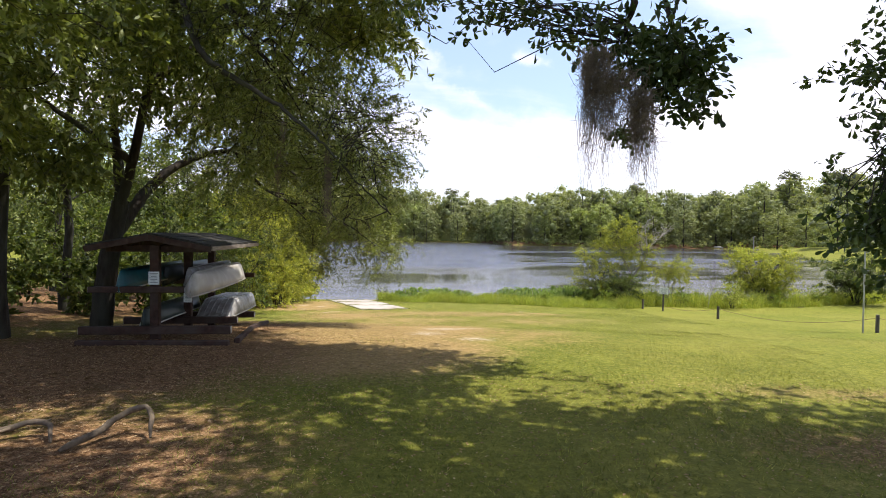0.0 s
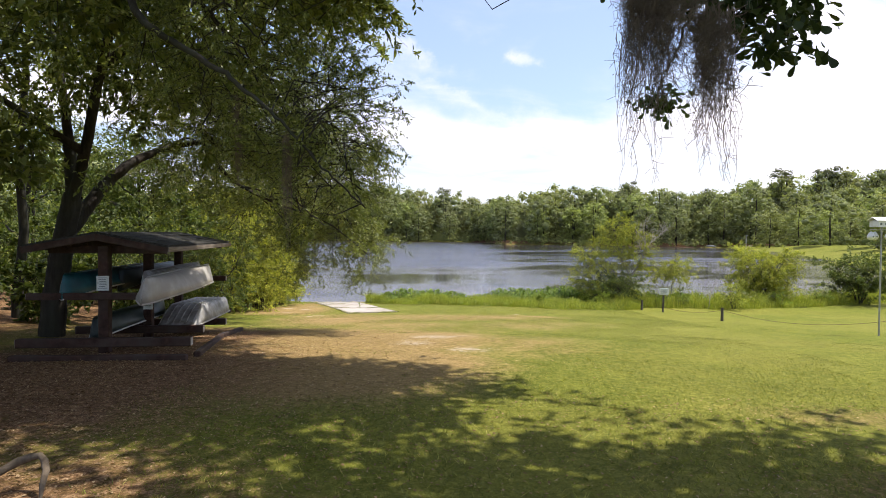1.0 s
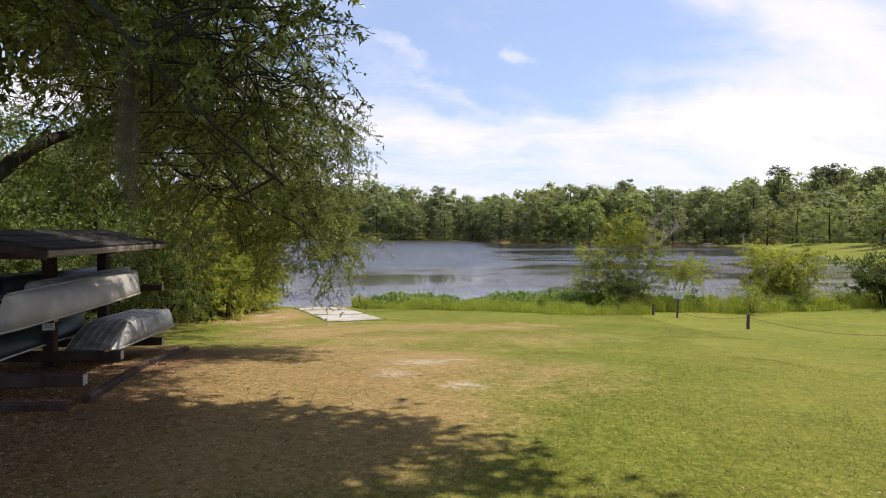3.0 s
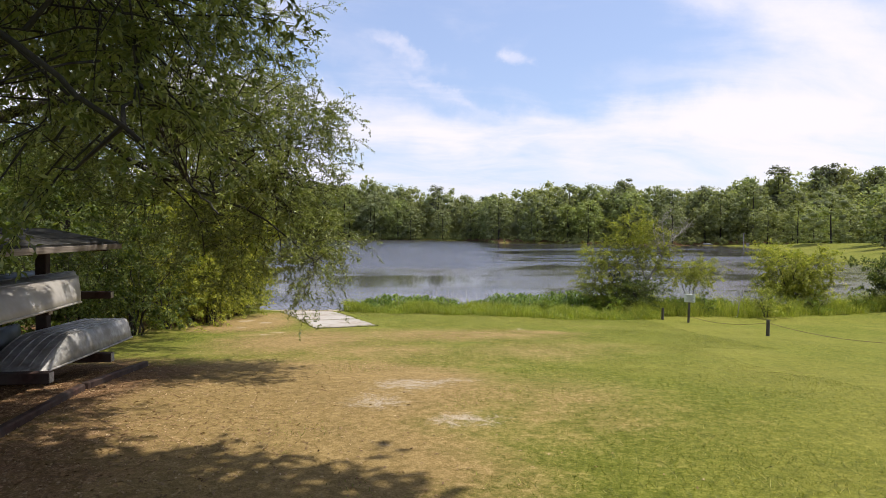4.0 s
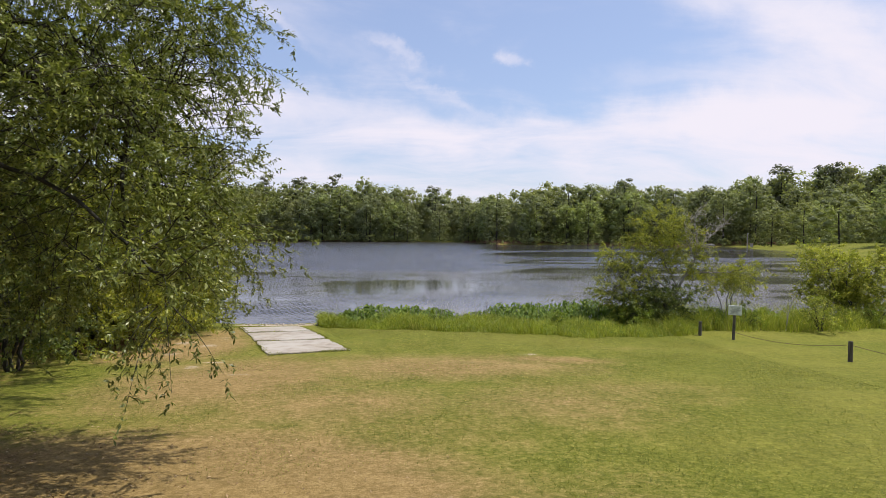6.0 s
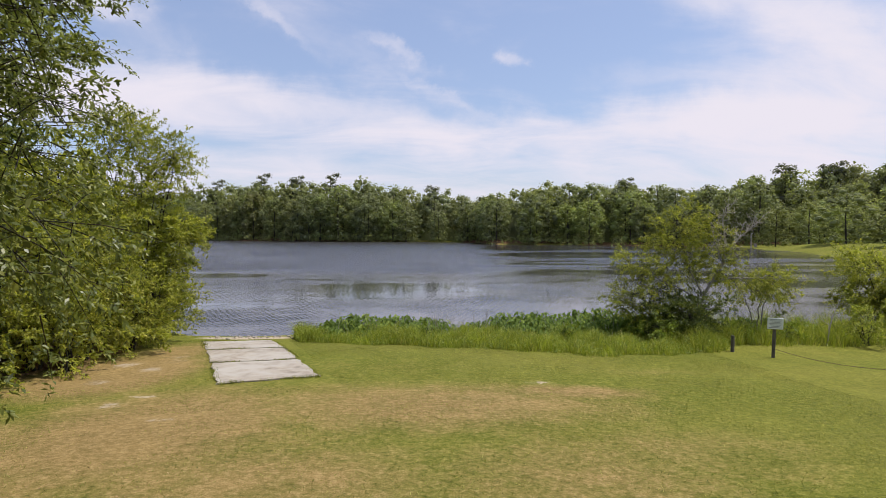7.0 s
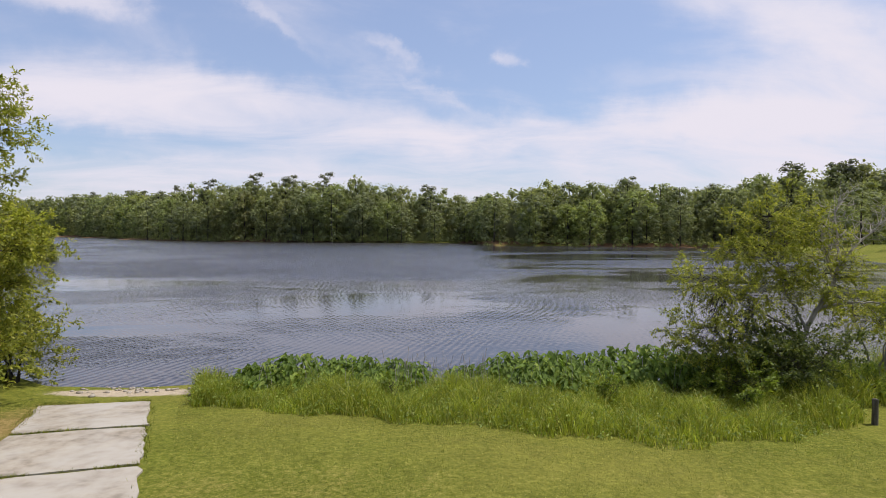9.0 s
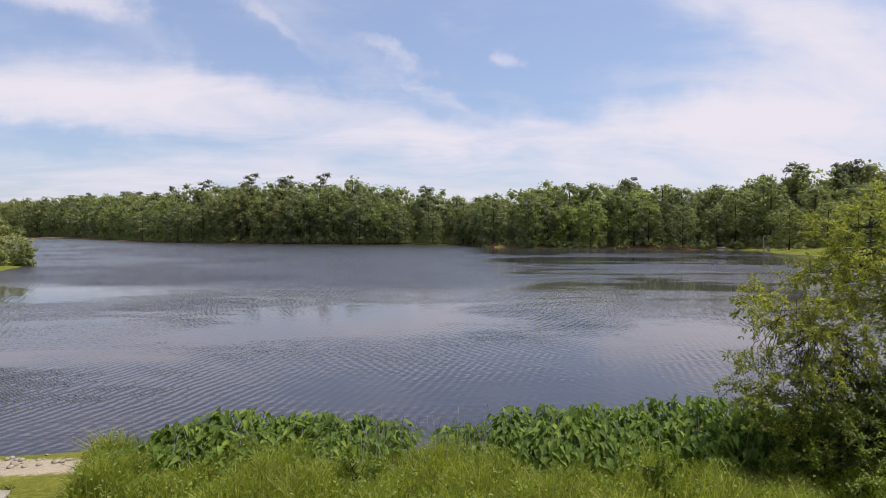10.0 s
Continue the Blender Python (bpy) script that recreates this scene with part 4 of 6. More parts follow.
build_boat("jon_boat", (-6.68, 21.3, 2.22), (-6.12, 17.4, 2.37), 1.2, 0.44, M_ALU_DULL,
           "dented grey aluminium jon boat lying upside down", square=True, extra_ribs=True)


def ground_timber(a, b, h=0.13, w=0.13):
    a, b = Vector((*a, 0)), Vector((*b, 0))
    a.z, b.z = float(ground_z(a.x, a.y)), float(ground_z(b.x, b.y))
    run = b - a
    root = thing("landscape_timber", (a + b) / 2 + Vector((0, 0, h / 2 - 0.02)), "weathered brown landscape timber edging the litter bed", "timber edging", "edging timbers")
    root.matrix_basis = Matrix.Translation((a + b) / 2 + Vector((0, 0, h / 2 - 0.02))) @ run.to_track_quat("X", "Z").to_matrix().to_4x4()
    part("timber", box_bm((run.length, w, h), bevel=0.02), M_TIMBER, root)


ground_timber((-7.6, 13.55), (-4.35, 13.75))
ground_timber((-4.3, 14.1), (-4.9, 17.2))
ground_timber((-4.95, 17.4), (-5.6, 20.9))

# ---- trees ----


def build_big_oak():
    rng = np.random.default_rng(11)
    base = (-9.0, 17.2)
    root = thing("oak_tree", (*base, ground_at(*base)), "large spreading water oak with drooping leafy limbs", "tree")
    inv = np.array([*base, ground_at(*base)])
    limbs = [
        ([(-9.15, 17.2, 1.7), (-9.0, 17.2, 3.2), (-8.8, 17.25, 4.6), (-8.55, 17.2, 5.6)], 0.30, 0.22),
        ([(-8.75, 17.3, 4.7), (-8.3, 18.6, 6.2), (-7.8, 19.8, 7.0), (-6.5, 20.3, 7.4), (-5.0, 20.5, 7.2), (-3.5, 20.6, 6.2), (-2.0, 20.3, 4.9)], 0.19, 0.03),
        ([(-8.65, 17.2, 5.2), (-8.1, 16.9, 6.6), (-7.4, 16.3, 8.3), (-6.2, 15.0, 10.2), (-4.9, 12.2, 9.9), (-3.75, 10.5, 7.8), (-2.66, 9.84, 6.96),
          (-2.0, 9.25, 6.52), (-1.45, 9.3, 6.05), (-0.95, 9.5, 5.5), (-0.5, 9.9, 5.05)], 0.15, 0.010),
        ([(-8.55, 17.2, 5.6), (-9.0, 17.6, 8.0), (-9.8, 18.2, 11.0)], 0.18, 0.05),
        ([(-7.2, 16.2, 8.6), (-5.5, 17.5, 10.5), (-3.6, 19.3, 10.2), (-2.6, 20.2, 9.2)], 0.12, 0.012),
        ([(-6.2, 15.0, 10.2), (-3.8, 14.5, 11.5), (-1.5, 13.5, 11.0)], 0.11, 0.03),
        ([(-6.5, 20.3, 7.4), (-5.5, 19.5, 6.3), (-4.2, 19.2, 5.6), (-2.6, 19.0, 5.0), (-1.5, 18.6, 4.2)], 0.07, 0.015),
        ([(-4.6, 12.6, 10.2), (-3.7, 12.1, 8.8), (-2.9, 11.7, 7.8), (-2.3, 11.4, 7.2)], 0.06, 0.010),
        ([(-5.0, 20.5, 7.2), (-4.2, 18.5, 6.6), (-3.0, 16.4, 5.6), (-2.0, 15.2, 4.9)], 0.06, 0.012),
        ([(-8.1, 16.9, 6.6), (-9.5, 15.0, 8.0), (-11.0, 13.0, 9.5)], 0.11, 0.03),
    ]
    lines = [smooth_line(p, 8 * len(p), 0.009, rng) for p, _, _ in limbs]
    for k, (line, (_, r0, r1)) in enumerate(zip(lines, limbs)):
        name = "trunk" if k == 0 else "limb"
        piece(name, tubes_mesh(name, [(line - inv, r1 + (r0 - r1) * np.linspace(1, 0, len(line)) ** (1.0 if k == 0 else 1.7))], M_BARK, 10), root)
    near = np.array([(-1.15, 10.6, 6.2, 0.75, 1.0, 1.3, 1.0), (-2.9, 11.1, 6.8, 1.2, 1.2, 0.9, 0.25), (-2.5, 10.9, 8.5, 1.7, 1.4, 1.7, 1.1), (-2.6, 15.6, 6.4, 1.2, 1.2, 0.8, 0.3), (-3.6, 15.5, 7.1, 1.4, 1.3, 1.1, 1.1)])
    lakeward = np.array([(-2.7, 20.4, 5.9, 1.6, 2.2, 2.1, 2.0), (-5.1, 20.8, 5.6, 2.0, 2.2, 1.7, 0.8), (-7.2, 21.5, 6.6, 1.8, 1.8, 1.2, 0.8), (-8.5, 23.0, 9.0, 2.4, 2.2, 1.8, 0.6), (-4.2, 20.6, 8.8, 2.2, 2.8, 2.3, 2.0), (-1.5, 18.8, 4.3, 0.28, 0.4, 0.8, 0.16),
                         (-1.8, 20.4, 7.2, 0.7, 1.0, 0.5, 0.3), (-1.6, 20.6, 4.6, 0.6, 0.9, 0.9, 0.3), (-3.6, 20.2, 4.4, 1.2, 1.4, 1.0, 0.4), (-6.4, 20, 7.8, 2.0, 2.0, 1.8, 0.8), (-5.0, 25.2, 8.0, 1.6, 1.8, 1.2, 0.4)])
    high = np.array([(-5.5, 13, 11.2, 4, 4.5, 2.2, 1.0), (-8, 20, 11.2, 4, 4, 2.2, 0.8), (-10.5, 14, 10.4, 3.5, 4, 2.4, 1.3), (-3, 14.5, 12.5, 5, 3.6, 2.2, 1.6),
                     (-8.5, 10.5, 8.2, 2.6, 2.6, 1.3, 0.9), (-6.5, 14.5, 9.3, 3.0, 2.6, 1.2, 1.0), (-7.5, 16.8, 8.4, 2.4, 1.8, 0.9, 0.35), (-5.4, 7.6, 8.2, 2.0, 2.0, 1.1, 0.8),
                     (-6.0, 18.5, 8.6, 2.0, 1.5, 0.8, 0.25), (-9.2, 12.4, 7.8, 2.2, 1.8, 1.6, 1.0), (-12.2, 12.8, 7.2, 2.6, 2.4, 2.0, 1.2), (-12.0, 17.0, 8.0, 3.0, 3.0, 2.4, 1.1), (-7.4, 9.4, 7.0, 1.4, 1.6, 0.7, 0.5), (-6.3, 25.2, 7.8, 2.4, 2.4, 1.6, 0.9), (-6.5, 17.5, 10.3, 2.5, 2, 1.6, 0.7), (-8.8, 14.6, 6.4, 2.0, 1.5, 1.0, 0.5), (-4.2, 14.2, 7.9, 1.5, 1.4, 1.5, 0.6),
                     (-1.6, 12.0, 9.8, 1.8, 2.2, 0.8, 0.9), (-2.2, 15.6, 9.8, 1.5, 1.5, 0.7, 0.9)])
    lobes = np.concatenate([near, lakeward, high])
    # side branches, drooping and forked
    for k in range(1, len(limbs)):
        base_line, r0, r1 = lines[k], limbs[k][1], limbs[k][2]
        for q in range(6):
            i = int(len(base_line) * rng.uniform(0.25, 0.95))
            i = min(i, len(base_line) - 2)
            d = unit(base_line[i + 1] - base_line[i]) + rng.normal(0, 0.6, 3)
            d[2] = 0.6 * d[2] - 0.1
            reach = rng.uniform(0.6, 1.5)
            e = base_line[i] + unit(d) * reach
            mid = base_line[i] + unit(d) * reach * 0.5 + np.array([0, 0, 0.18 * reach]) + rng.normal(0, 0.1, 3)
            rb = min(0.05, 0.6 * (r0 + (r1 - r0) * i / len(base_line)) + 0.006)
            tip = e + unit(d) * 0.25 - np.array([0, 0, 0.15])
            if not any((((tip - lb[:3]) / lb[3:6]) ** 2).sum() < 0.8 for lb in lobes):
                continue
            line = smooth_line([base_line[i], mid, e, tip], 12, 0.012, rng)
            lines.append(line)
            piece("side_branch", tubes_mesh("side_branch", [(line - inv, np.linspace(rb, 0.006, 12))], M_BARK, 6), root)
    inner, core = (g * np.array([1, 1, 1, 0.6, 0.6, 0.6, 1]) for g in (lakeward, high))
    off = np.array([*inv, 0, 0, 0, 0])
    centres, runs = [], []
    for group, sprays, side, per, length, width, reach in ((near, 570, 8, 13, 0.055, 0.021, 0.60), (lakeward, 1680, 8, 13, 0.060, 0.023, 0.62), (high, 1020, 8, 10, 0.15, 0.062, 1.0)):
        me, c, r = spray_mesh("foliage", group - off, sprays, rng, M_OAKLEAF, length, width, reach, side, per, 0.28, 0.5, 0.22)
        piece("foliage", me, root)
        centres.append(c); runs += r
    for group, clusters, per, length, width, spread in ((inner, 350, 14, 0.10, 0.045, 0.25), (core, 1300, 14, 0.24, 0.12, 0.35)):
        me, c = crown_mesh("foliage", group - off, clusters, per, rng, M_OAKLEAF, length, width, spread, hang=0.35, shell=0.45)
        piece("foliage", me, root)
    # bare dead twigs inside the low limbs
    tangle, way = in_lobes(np.concatenate([near, lakeward[:3]]) - off, 420, rng, 0.6)
    for a, w in zip(tangle, way):
        d = unit(w * np.array([0.8, 0.6, 0.2]) + rng.normal(0, 0.6, 3))
        span = rng.uniform(0.4, 1.1)
        bend = rng.normal(0, 0.12 * span, 3)
        runs.append((np.array([a - d * span * 0.5, a + bend, a + d * span * 0.5 + bend * 0.5 - [0, 0, 0.15 * span]]), np.array([0.0085, 0.006, 0.003])))
        for q in range(3):
            f = a + d * span * rng.uniform(-0.3, 0.4)
            runs.append((np.array([f, f + unit(d + rng.normal(0, 0.8, 3)) * span * rng.uniform(0.2, 0.5)]), np.array([0.005, 0.002])))
    twig_part(root, tubes_mesh("twig_growth", runs + twig_runs(np.concatenate(centres), [l - inv for l in lines], rng, 0.15), M_BARK, 3))


build_big_oak()


def build_wood_tree(name, x, y, height, crown_r, seed, label, low=0.35, leaves=(420, 16), r=0.18, lean=(0, 0), leaf=(0.22, 0.115), mat=None):
    rng = np.random.default_rng(seed)
    z = ground_at(x, y)
    root = thing(name, (x, y, z), label, "tree", "trees at the left edge of the lawn")
    h = height
    trunk = smooth_line([(0, 0, -0.2), (lean[0] * 0.3, lean[1] * 0.3, h * 0.35), (lean[0] * 0.8, lean[1] * 0.8, h * 0.7), (lean[0], lean[1], h * 0.96)], 16, 0.04, rng)
    lines = [trunk]
    piece("trunk", tubes_mesh("trunk", [(trunk, np.linspace(r, r * 0.2, 16) * np.r_[1.35, 1.1, np.ones(14)])], M_BARK, 9), root)
    lobes = []
    for k in range(8):
        a = k * 2.4 + rng.uniform(-0.4, 0.4)
        s = trunk[int(16 * (low + (0.95 - low) * k / 8))]
        reach = crown_r * rng.uniform(0.55, 0.95) * (1 - 0.35 * k / 8)
        e = s + np.array([math.cos(a) * reach, math.sin(a) * reach, reach * rng.uniform(0.15, 0.7)])
        line = smooth_line([s, (s + e) / 2 + np.array([0, 0, 0.12 * reach]), e], 8, 0.04, rng)
        lines.append(line)
        piece("limb", tubes_mesh("limb", [(line, np.linspace(r * 0.38, 0.02, 8))], M_BARK, 6), root)
        lobes.append((*(e * 0.8 + s * 0.2), crown_r * 0.5, crown_r * 0.5, crown_r * 0.32, 1))
    lobes.append((*trunk[-1], crown_r * 0.6, crown_r * 0.6, crown_r * 0.4, 1.2))
    me, c = crown_mesh("foliage", lobes, leaves[0], leaves[1], rng, mat or M_WOODLEAF, leaf[0], leaf[1], 0.42, shell=0.5)
    piece("foliage", me, root)
    twig_part(root, tubes_mesh("twig_growth", twig_runs(c, lines, rng, 0.3), M_BARK, 3))
    return root


WOOD = [(-9.9, 14.3, 16, 4.0, 0.24, 0.45), (-12.5, 21, 13, 3.4, 0.16, 0.6), (-15.5, 15, 15, 4.0, 0.2, 0.4),
        (-18.5, 22, 13, 4, 0.18, 0.4), (-20, 32, 9, 3.8, 0.2, 0.2), (-12, 9, 15, 3.8, 0.2, 0.42), (-17.5, 9, 15, 4.2, 0.2, 0.5),
        (-24, 15, 14, 4.6, 0.2, 0.2), (-24, 26, 14, 4.6, 0.2, 0.2), (-15.5, 35, 8.5, 3.2, 0.15, 0.2), (-28, 36, 12, 4.5, 0.2, 0.15),
        (-21, 41, 8, 3.4, 0.16, 0.15), (-33, 28, 14, 5, 0.2, 0.15), (-30, 48, 9, 4, 0.16, 0.12), (-26, 5, 15, 5, 0.2, 0.2)]
for i, (x, y, h, cr, r, low) in enumerate(WOOD):
    build_wood_tree("hardwood_tree", x, y, h, cr, 100 + i, "slender hardwood tree with dark bark in the woodland edge", low, (520 if x > -18 and y < 16 else 380, 16), r,
                    (0.5 * math.sin(i * 2.1), 0.5 * math.cos(i * 1.7)))


def build_shrub(name, x, y, height, radius, seed, label, group, mat, leaves=(260, 22), leaf=(0.09, 0.028), stems=7, z=None, lobes=None, spread=0.26,
                bark=None, hang=0.1, shell=0.5):
    """A many-stemmed shrub or small tree."""
    rng = np.random.default_rng(seed)
    z = ground_at(x, y) if z is None else z
    root = thing(name, (x, y, z), label, "shrub", group)
    lines, own = [], []
    for k in range(stems):
        a = k * 6.283 / stems + rng.uniform(-0.4, 0.4)
        reach = radius * rng.uniform(0.35, 0.8)
        top = height * rng.uniform(0.6, 0.92)
        line = smooth_line([(0.12 * math.cos(a), 0.12 * math.sin(a), -0.15), (reach * 0.35 * math.cos(a), reach * 0.35 * math.sin(a), top * 0.45),
                            (reach * math.cos(a), reach * math.sin(a), top)], 9, 0.04, rng)
        lines.append(line)
        piece("stem", tubes_mesh("stem", [(line, np.linspace(0.022 * height ** 0.6, 0.008, 9))], bark or M_BARK, 6), root)
        own.append((*line[-1], radius * 0.5, radius * 0.5, height * 0.2, 1))
        own.append((*(line[5] * [1.25, 1.25, 0.9]), radius * 0.5, radius * 0.5, height * 0.22, 1))
    own.append((0, 0, height * 0.28, radius * 0.85, radius * 0.85, height * 0.25, 1.6))
    if name == "shoreline_bush":
        own.append((0.1, -0.3, 0.8, radius * 0.95, radius * 0.9, 0.8, 2.2))
    sprays = max(4, leaves[0] * leaves[1] // 56)
    me, c, runs = spray_mesh("foliage", lobes or own, sprays, rng, mat, leaf[0], leaf[1], spread * 2.6, 7, 8, hang + 0.15, shell, 0.55)
    v = np.empty(len(me.vertices) * 3, np.float32)
    me.vertices.foreach_get("co", v)
    v = v.reshape(-1, 3); v[:, 2] = np.maximum(v[:, 2], 0.02 + 0.03 * rng.uniform(0, 1, len(v)))
    me.vertices.foreach_set("co", v.ravel())
    piece("foliage", me, root)
    runs += twig_runs(c, lines, rng, 0.5, 0.006)
    twig_part(root, tubes_mesh("twig_growth", runs, bark or M_BARK, 3))
    return root


LEFT_BUSHES = [(-9.6, 33.6, 4.6, 1.9), (-9.9, 36.8, 7.2, 2.4), (-9.6, 40.2, 6.6, 2.2), (-10.6, 43.0, 5.0, 2.0), (-8.9, 37.6, 3.2, 1.5), (-9.2, 35.2, 3.0, 1.5), (-10.9, 35.0, 6.0, 2.0), (-12.4, 31.0, 4.6, 2.2),
               (-13.0, 34.6, 6.8, 2.6), (-13.2, 39.0, 7.0, 2.8), (-11.6, 27.2, 3.6, 1.8), (-14.2, 42.5, 5.5, 2.6), (-15.5, 30.0, 4.0, 2.2), (-10.2, 43.6, 2.2, 1.2), (-9.9, 25.6, 3.0, 1.5), (-9.3, 28.2, 3.6, 1.6), (-9.6, 31.2, 4.4, 1.7), (-8.6, 33.4, 2.2, 1.0)]
# the tall bush nearest the ramp throws out layered side sprays
LAYERED = [(1.0, 0, 7.0, 0.9, 0.9, 0.5, 0.8), (0.2, 0, 7.9, 1.2, 1.2, 0.5, 0.9), (-1.0, 0, 8.3, 1.3, 1.3, 0.5, 0.8), (0.3, 0, 5.8, 1.2, 1.2, 0.6, 1), (1.6, 0, 4.1, 0.9, 0.9, 0.45, 0.8),
           (0.6, 0, 4.5, 1.4, 1.2, 0.5, 1), (1.1, 0, 3.0, 0.8, 0.8, 0.35, 0.6), (0, 0, 3.0, 1.5, 1.5, 0.8, 1.1), (1.1, 0, 1.7, 0.7, 0.8, 0.4, 0.6), (0, -0.2, 1.3, 1.6, 1.5, 0.9, 1.5),
           (-1.2, 0, 5.0, 1.5, 1.5, 1.1, 1), (-1.0, 0, 6.8, 1.2, 1.2, 0.8, 0.8), (0.3, -1.3, 0.7, 1.3, 1.1, 0.6, 0.8)]
for i, (x, y, h, r) in enumerate(LEFT_BUSHES):
    if i == 2:
        build_shrub("shoreline_bush", x, y, 7.8, 1.8, 302, "tall yellow-green bush with layered sprays beside the boat ramp", "bushes by the boat ramp", M_BUSHLEAF, (2000, 24), (0.105, 0.048), 6,
                    lobes=LAYERED, spread=0.24, shell=0.45)
        continue
    # bushes nearer the oak get darker leaves: its shade is put into their colour
    build_shrub("shoreline_bush", x, y, h, r, 300 + i, "dull green bush along the lake bank, oak shade put into its leaf colour" if y < 30 or (y < 35.5 and x < -11) else "dense yellow-green bush along the lake bank", "bushes by the boat ramp", M_WOODLEAF if y < 30 or (y < 35.5 and x < -11) else M_BUSHLEAF,
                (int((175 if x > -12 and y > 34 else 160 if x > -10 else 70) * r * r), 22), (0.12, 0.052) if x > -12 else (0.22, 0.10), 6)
UNDER = [(-11.0, 13.0, 1.6, 1.2), (-12.8, 17.5, 2.2, 1.5), (-11.2, 20.5, 2.0, 1.3), (-13.5, 24.0, 2.6, 1.6), (-10.8, 24.0, 1.8, 1.2), (-16.5, 19, 2.4, 1.6),
         (-15, 12, 2.0, 1.5), (-12.5, 6.5, 1.8, 1.3), (-18, 27, 3, 2), (-19, 14, 2.5, 1.8), (-10.0, 9.5, 1.2, 0.9), (-21, 20, 3, 2)]
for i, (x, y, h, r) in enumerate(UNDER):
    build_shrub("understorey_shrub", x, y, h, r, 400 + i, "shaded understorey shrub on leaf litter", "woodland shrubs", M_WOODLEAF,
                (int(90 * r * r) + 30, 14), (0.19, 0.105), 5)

# small trees in the weeds on the near bank


def build_open_tree():
    """A small crooked tree: leafy sprays on the lower limbs, a bleached dead top."""
    rng = np.random.default_rng(501)
    x, y = 13.1, 41.6
    root = thing("lakeside_willow", (x, y, ground_at(x, y)), "small crooked open tree, yellow-green, with a bleached dead top", "tree", "trees on the weedy bank")
    limbs = [([(0, 0, -0.2), (0.15, 0, 1.1), (0.35, 0.05, 1.7), (0.8, 0.1, 2.4)], 0.095, 0.06, M_BARK_PALE),
             ([(0.8, 0.1, 2.4), (1.1, 0.1, 2.9), (1.2, 0.15, 3.6), (1.1, 0.1, 4.4), (1.2, 0.1, 5.0)], 0.06, 0.012, M_DEAD),
             ([(0.7, 0.1, 2.2), (1.4, 0, 2.35), (2.3, -0.1, 2.35), (3.1, -0.1, 2.5)], 0.045, 0.012, M_BARK_PALE),
             ([(0.2, 0, 1.3), (-0.6, -0.2, 1.9), (-1.8, -0.3, 2.4), (-2.8, -0.2, 2.95)], 0.04, 0.010, M_BARK_PALE),
             ([(0.3, 0, 1.6), (-0.2, 0.2, 2.7), (-0.5, 0.2, 3.6), (-0.7, 0.2, 4.5)], 0.042, 0.010, M_BARK_PALE),
             ([(0.1, 0, 0.9), (-0.5, 0.7, 1.8), (-1.1, 1.2, 2.6)], 0.032, 0.010, M_BARK_PALE),
             ([(1.15, 0.1, 3.2), (1.7, 0.1, 3.8), (2.2, 0.1, 4.2), (2.6, 0.1, 4.5)], 0.028, 0.008, M_DEAD),
             ([(1.1, 0.1, 2.9), (0.7, -0.1, 3.6), (0.55, -0.1, 4.3)], 0.026, 0.008, M_DEAD),
             ([(1.5, 0, 2.35), (1.9, 0.3, 1.9), (2.6, 0.4, 1.8)], 0.022, 0.008, M_BARK_PALE)]
    grown = np.array([1.08, 1.08, 1.14])
    lines = [smooth_line(np.array(p) * grown, 6 * len(p), 0.02, rng) for p, *_ in limbs]
    for k, (line, (_, r0, r1, bark)) in enumerate(zip(lines, limbs)):
        piece("trunk" if k == 0 else "limb", tubes_mesh("limb", [(line, np.linspace(r0, r1, len(line)))], bark, 7), root, "bleached dead limb" if bark is M_DEAD else "")
    runs = []
    for line in (lines[1], lines[6], lines[7]):
        for q in range(20):
            a = line[rng.integers(3, len(line))]
            e = a + unit(np.array([rng.normal(0.2, 0.8), rng.normal(0, 0.6), rng.uniform(0.1, 1.0)])) * rng.uniform(0.3, 0.9)
            m = (a + e) / 2 + rng.normal(0, 0.06, 3)
            runs.append((np.array([a, m, e]), np.array([0.016, 0.012, 0.006])))
            for w in range(3):
                f = m + (e - m) * rng.uniform(0, 0.8) + rng.normal(0, 0.02, 3)
                runs.append((np.array([f, f + rng.normal(0, 0.1, 3) + [0, 0, 0.05], f + rng.normal(0, 0.2, 3) + [0, 0, 0.12]]), np.array([0.010, 0.007, 0.004])))
    tagged(piece("dead_twig_growth", tubes_mesh("dead_twig_growth", runs, M_DEAD, 3), root, "bleached bare twigs"), kind="stuff")
    leafy = [(-0.7, 0.2, 4.2, 1.0, 0.9, 0.75, 1.3), (-0.2, 0.2, 4.8, 0.6, 0.6, 0.35, 0.4), (-1.3, 0.1, 3.6, 0.8, 0.8, 0.4, 0.7), (-2.6, -0.2, 3.0, 0.8, 0.8, 0.45, 0.8), (-1.9, -0.3, 2.5, 0.9, 0.9, 0.4, 0.7),
             (-0.9, 0.2, 2.7, 1.1, 1.0, 0.5, 0.8), (0.0, 0.4, 3.2, 0.8, 0.7, 0.6, 0.7), (2.9, -0.1, 2.4, 0.8, 0.8, 0.4, 0.7), (2.6, 0.3, 1.8, 0.9, 0.8, 0.35, 0.7), (1.5, 0.1, 2.4, 0.8, 0.6, 0.45, 0.6), (0.4, 0.1, 4.3, 0.6, 0.6, 0.5, 0.45),
             (0.7, 0, 3.0, 0.8, 0.7, 0.6, 0.7), (-1.5, 0, 1.7, 0.8, 0.8, 0.5, 0.5), (-2.8, -0.3, 1.7, 0.9, 0.8, 0.5, 0.8), (-2.1, -0.4, 1.1, 0.9, 0.8, 0.5, 0.7), (1.1, 0.2, 3.6, 0.7, 0.6, 0.6, 0.25)]
